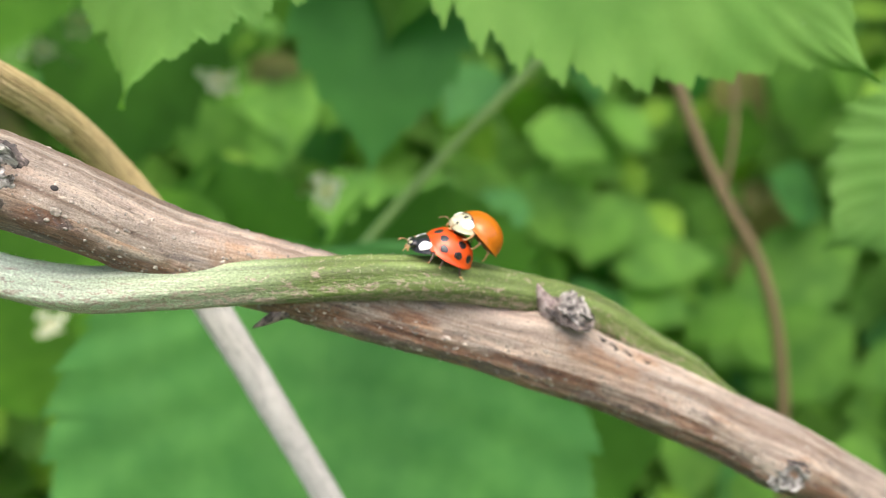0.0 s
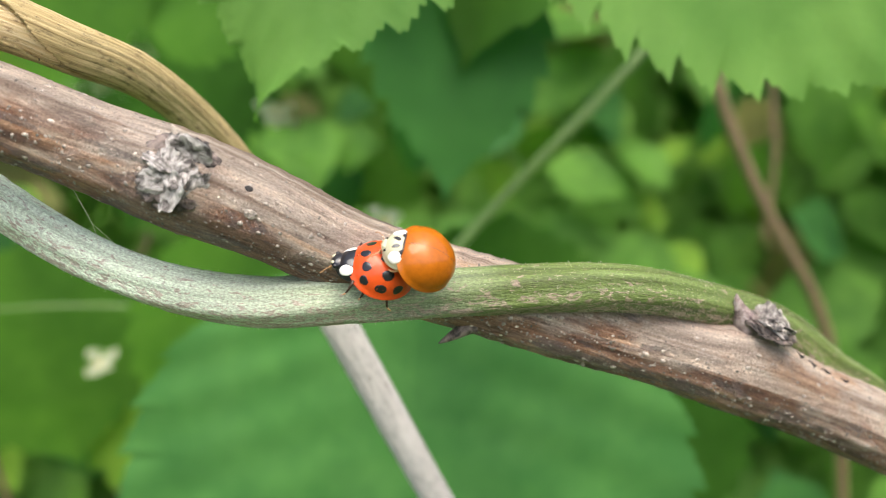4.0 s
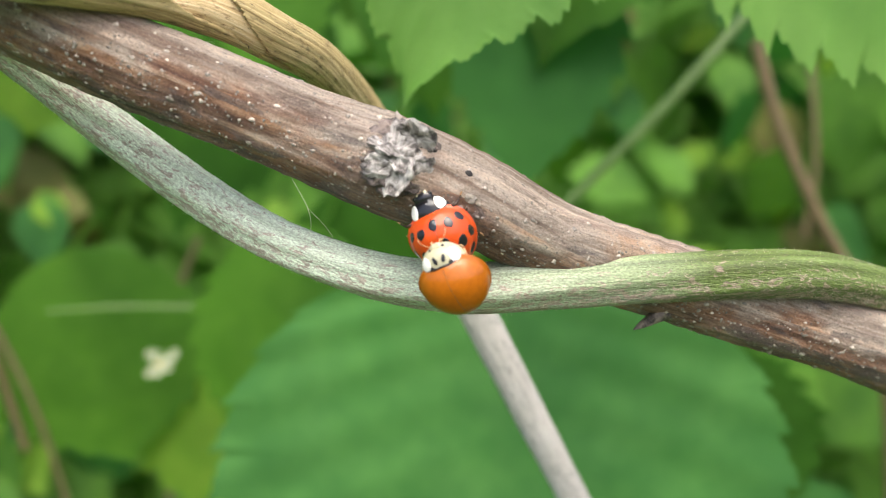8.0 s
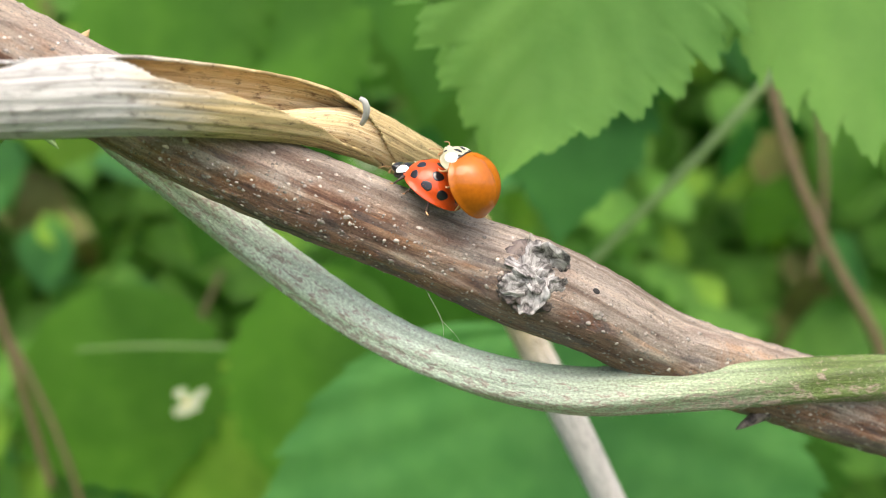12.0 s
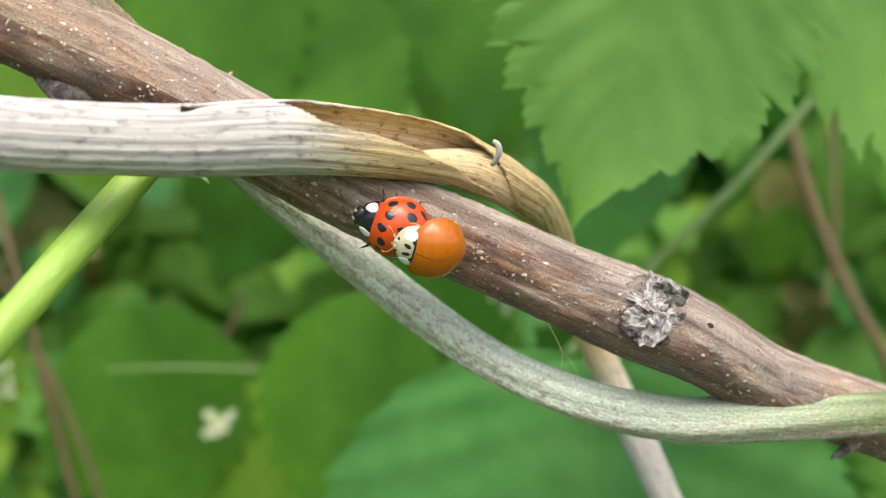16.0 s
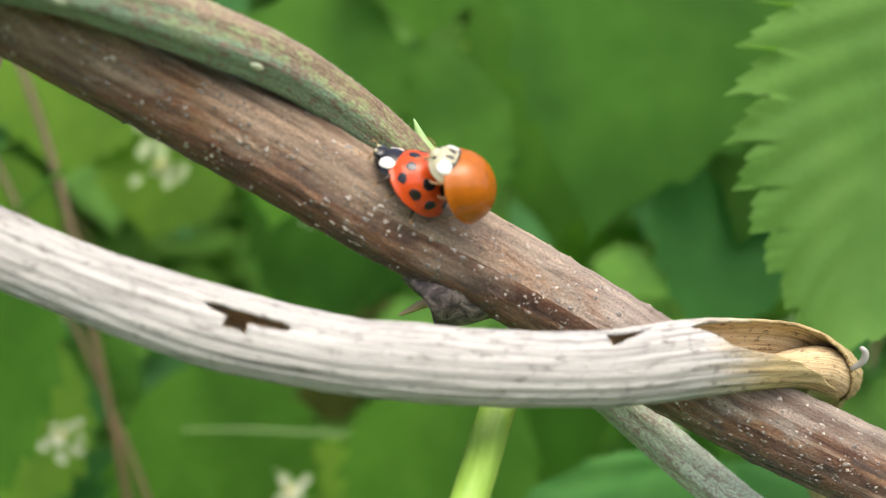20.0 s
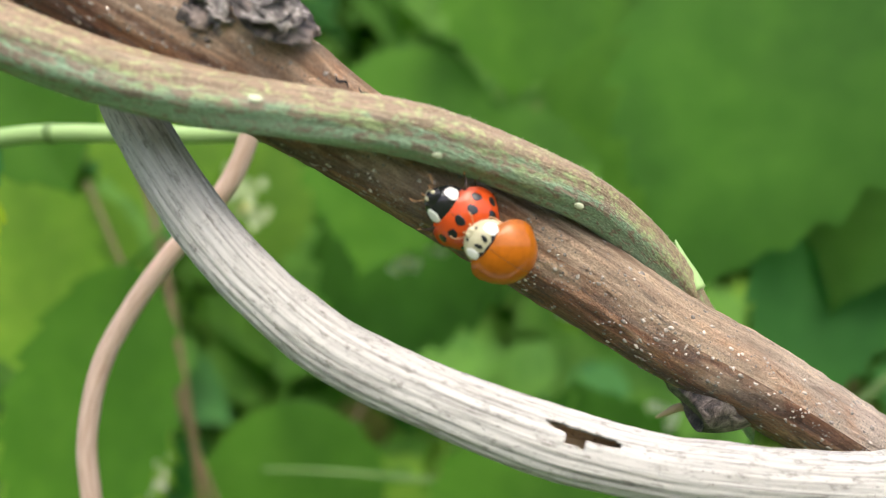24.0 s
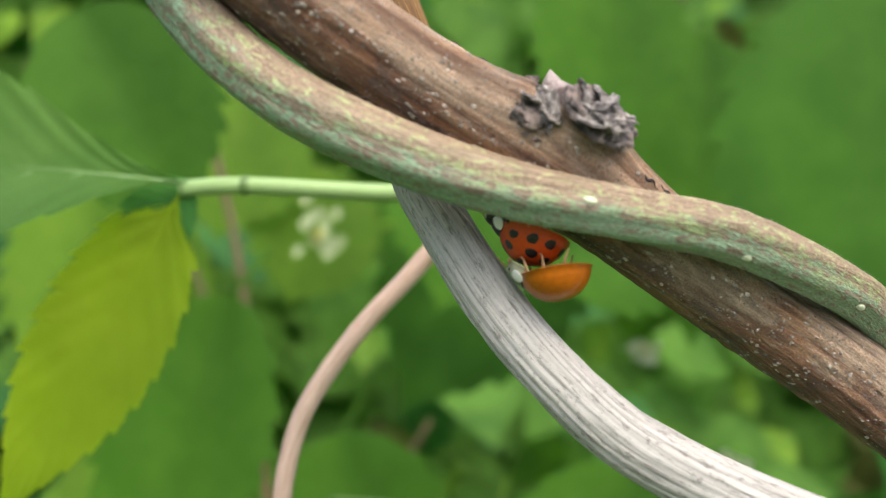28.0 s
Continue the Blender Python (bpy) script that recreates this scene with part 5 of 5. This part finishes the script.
def motions():
    # seconds; mm; degrees
    path = [
        (0.0, -0.5, 77.1, -14.0, -20.8, -30.9, -155.9),
        (0.5, -5.8, 75.9, -12.5, -10.2, -26.0, -163.6),
        (1.0, -9.1, 75.1, -12.7, -1.5, -20.8, -166.0),
        (1.5, -12.0, 74.5, -12.0, -7.7, -23.7, -168.0),
        (2.0, -12.6, 74.4, -11.9, -14.3, -26.1, -170.2),
        (2.5, -12.7, 74.3, -12.0, -10.3, -26.4, -175.7),
        (4.5, -26.7, 70.0, -12.7, -58.6, -24.8, -164.5),
        (5.0, -28.5, 69.9, -13.3, -61.4, -23.3, -166.7),
        (5.5, -33.0, 70.9, -12.9, -72.9, -17.6, -167.4),
        (6.0, -34.6, 71.6, -13.1, -91.9, -28.8, -171.4),
        (6.5, -34.6, 71.3, -12.0, -100.9, -50.1, -165.3),
        (7.0, -34.5, 70.4, -11.1, -103.1, -56.0, -164.1),
        (7.5, -34.5, 69.4, -10.6, -117.2, -61.0, -155.1),
        (8.0, -34.8, 68.8, -8.8, -131.5, -60.4, -143.0),
        (8.5, -35.3, 67.5, -7.1, -149.6, -54.2, -113.9),
        (9.0, -36.2, 66.8, -5.2, -159.8, -42.8, -91.7),
        (9.5, -36.5, 66.6, -3.8, -141.2, -55.2, -122.9),
        (10.0, -37.7, 67.0, -2.4, -82.1, -54.8, 169.3),
        (10.5, -38.5, 67.5, -0.7, -69.7, -43.0, 168.5),
        (11.0, -41.1, 68.4, 0.4, -61.1, -35.5, 168.7),
        (11.5, -43.0, 68.9, 2.1, -42.8, -33.1, 174.7),
        (12.0, -46.1, 69.5, 4.6, -11.6, -42.5, 161.7),
        (12.5, -48.0, 69.5, 5.2, -6.0, -45.9, 151.9),
        (13.0, -47.7, 69.5, 5.7, -4.7, -47.6, 145.5),
        (13.5, -47.5, 69.3, 5.2, -23.7, -43.5, 162.5),
        (15.5, -56.4, 67.1, 6.1, -93.9, -11.5, -164.5),
        (16.0, -59.8, 66.6, 5.6, -106.7, -18.0, -160.9),
        (16.5, -64.1, 66.0, 6.7, -125.5, -28.1, -149.1),
        (17.0, -68.2, 66.1, 8.4, -147.5, -25.6, -145.5),
        (17.5, -68.5, 65.8, 9.3, -143.4, -32.6, -144.9),
        (18.0, -72.9, 64.4, 13.1, -121.7, -43.9, -143.2),
        (18.5, -76.4, 63.5, 16.6, -91.6, -52.5, -149.0),
        (19.0, -79.9, 62.9, 19.5, -74.5, -52.0, -150.7),
        (19.5, -84.2, 62.9, 23.4, -55.5, -47.1, -160.2),
        (20.0, -88.1, 62.8, 26.1, -49.8, -47.7, -162.4),
        (20.5, -92.2, 62.1, 28.7, -58.0, -42.2, -159.8),
        (22.5, -97.8, 60.2, 30.6, -94.1, -20.2, -162.4),
        (23.0, -101.4, 59.3, 30.9, -102.7, -22.3, -162.9),
        (23.5, -105.5, 58.2, 32.3, -111.0, -23.4, -144.7),
        (24.0, -107.7, 57.4, 33.4, -125.8, -18.9, -134.3),
        (24.5, -108.9, 57.9, 32.9, -139.2, -17.1, -143.5),
        (25.0, -112.2, 58.1, 33.7, -143.8, -14.8, -152.8),
        (25.5, -116.2, 57.9, 35.2, -151.8, -15.8, -154.6),
        (26.0, -119.3, 57.9, 35.5, -161.1, -14.6, -156.4),
        (26.5, -121.0, 57.4, 36.9, -165.3, -14.1, -169.5),
        (27.0, -123.9, 56.5, 38.1, -166.5, -15.8, 178.6),
        (27.5, -124.2, 56.6, 38.4, -167.7, -12.5, 178.8),
        (28.0, -125.3, 56.3, 38.7, -165.5, -10.8, 173.4),
    ]
    rider = [
        (0.0, 2.7, 77.6, -12.5, -31.1, -45.3, -135.1),
        (0.5, -3.0, 76.3, -10.7, -23.3, -48.0, -146.7),
        (1.0, -6.6, 75.6, -10.7, -16.4, -49.4, -154.4),
        (1.5, -9.3, 74.7, -10.0, -22.0, -48.8, -156.4),
        (2.0, -9.6, 74.2, -10.1, -27.4, -47.9, -159.3),
        (2.5, -9.6, 74.0, -10.1, -23.3, -46.8, -166.8),
        (4.5, -23.1, 68.1, -11.9, -77.8, -27.3, -148.3),
        (5.0, -24.9, 67.8, -12.5, -80.3, -24.1, -152.3),
        (5.5, -29.6, 68.4, -12.7, -81.4, -16.8, -154.2),
        (6.0, -31.9, 68.6, -14.7, -93.6, -24.7, -158.8),
        (6.5, -32.6, 68.3, -14.4, -111.1, -44.8, -148.6),
        (7.0, -32.8, 67.4, -13.6, -119.2, -50.9, -143.8),
        (7.5, -33.4, 66.6, -13.4, -136.0, -52.2, -134.6),
        (8.0, -34.1, 66.2, -12.0, -148.7, -48.4, -126.4),
        (8.5, -34.2, 65.9, -10.5, -157.6, -38.0, -106.4),
        (9.0, -35.0, 66.4, -8.6, -162.2, -23.9, -90.1),
        (9.5, -35.2, 65.0, -7.1, -154.2, -33.5, -107.7),
        (10.0, -36.4, 63.7, -4.3, -123.1, -48.1, -142.9),
        (10.5, -36.5, 64.1, -1.5, -97.3, -43.0, -162.0),
        (11.0, -38.8, 65.0, 0.5, -82.5, -34.6, -174.7),
        (11.5, -40.0, 66.3, 2.8, -71.0, -43.1, -159.0),
        (12.0, -42.9, 67.5, 5.2, -51.7, -70.8, -165.5),
        (12.5, -45.0, 67.2, 5.8, -54.9, -76.2, -166.4),
        (13.0, -45.0, 66.7, 6.3, -67.9, -78.0, -157.3),
        (13.5, -44.7, 66.7, 5.7, -74.9, -63.5, -147.6),
        (15.5, -53.4, 64.8, 5.3, -104.8, -0.5, -142.7),
        (16.0, -57.0, 64.6, 3.9, -118.1, -3.0, -144.6),
        (16.5, -61.9, 64.4, 4.1, -138.0, -11.4, -136.0),
        (17.0, -66.7, 65.1, 5.1, -157.9, -7.5, -136.5),
        (17.5, -67.1, 64.5, 6.0, -155.4, -14.3, -135.4),
        (18.0, -71.0, 62.5, 10.5, -140.3, -28.2, -126.6),
        (18.5, -73.8, 61.5, 14.9, -121.2, -42.5, -121.5),
        (19.0, -76.7, 61.3, 18.4, -108.1, -45.9, -119.2),
        (19.5, -80.8, 61.1, 23.1, -87.0, -47.0, -127.4),
        (20.0, -84.7, 60.7, 26.0, -81.0, -48.3, -127.6),
        (20.5, -88.9, 60.0, 28.5, -83.8, -43.3, -127.4),
        (22.5, -95.2, 57.8, 29.7, -101.5, -18.8, -131.9),
        (23.0, -99.0, 57.0, 29.6, -109.6, -18.4, -130.6),
        (23.5, -102.6, 56.6, 30.5, -114.0, -18.3, -128.3),
        (24.0, -104.9, 56.4, 30.9, -124.7, -15.6, -134.0),
        (24.5, -106.6, 56.9, 29.9, -138.3, -11.3, -142.2),
        (25.0, -110.2, 57.0, 30.7, -143.1, -6.3, -150.2),
        (25.5, -114.5, 57.1, 32.1, -152.6, -1.1, -151.4),
        (26.0, -117.9, 57.5, 32.5, -163.1, 6.5, -154.9),
        (26.5, -119.7, 57.0, 34.0, -170.7, 8.9, -172.0),
        (27.0, -122.8, 56.1, 35.2, -175.3, 8.6, 173.0),
        (27.5, -122.8, 56.0, 35.5, -175.3, 11.8, 172.4),
        (28.0, -123.9, 55.2, 35.8, -171.7, 13.8, 167.7),
    ]
    for carried, rows in ((female, path), (male, rider)):
        walk(carried, [(t, pose(x * MM, y * MM, 1 + z * MM, rx, ry, rz)) for t, x, y, z, rx, ry, rz in rows])
    # the female's legs step in turn, three and three
    legs = [c for c in female.children if c.name.startswith("leg")]
    for k, leg in enumerate(legs):
        root = leg.matrix_basis.copy()
        walk(leg, [(q * 0.25, root @ pose(0, 0, 0, 0, 0, 11 * math.sin(q * 1.57 + k * math.pi + 0.4))) for q in range(113)])


motions()
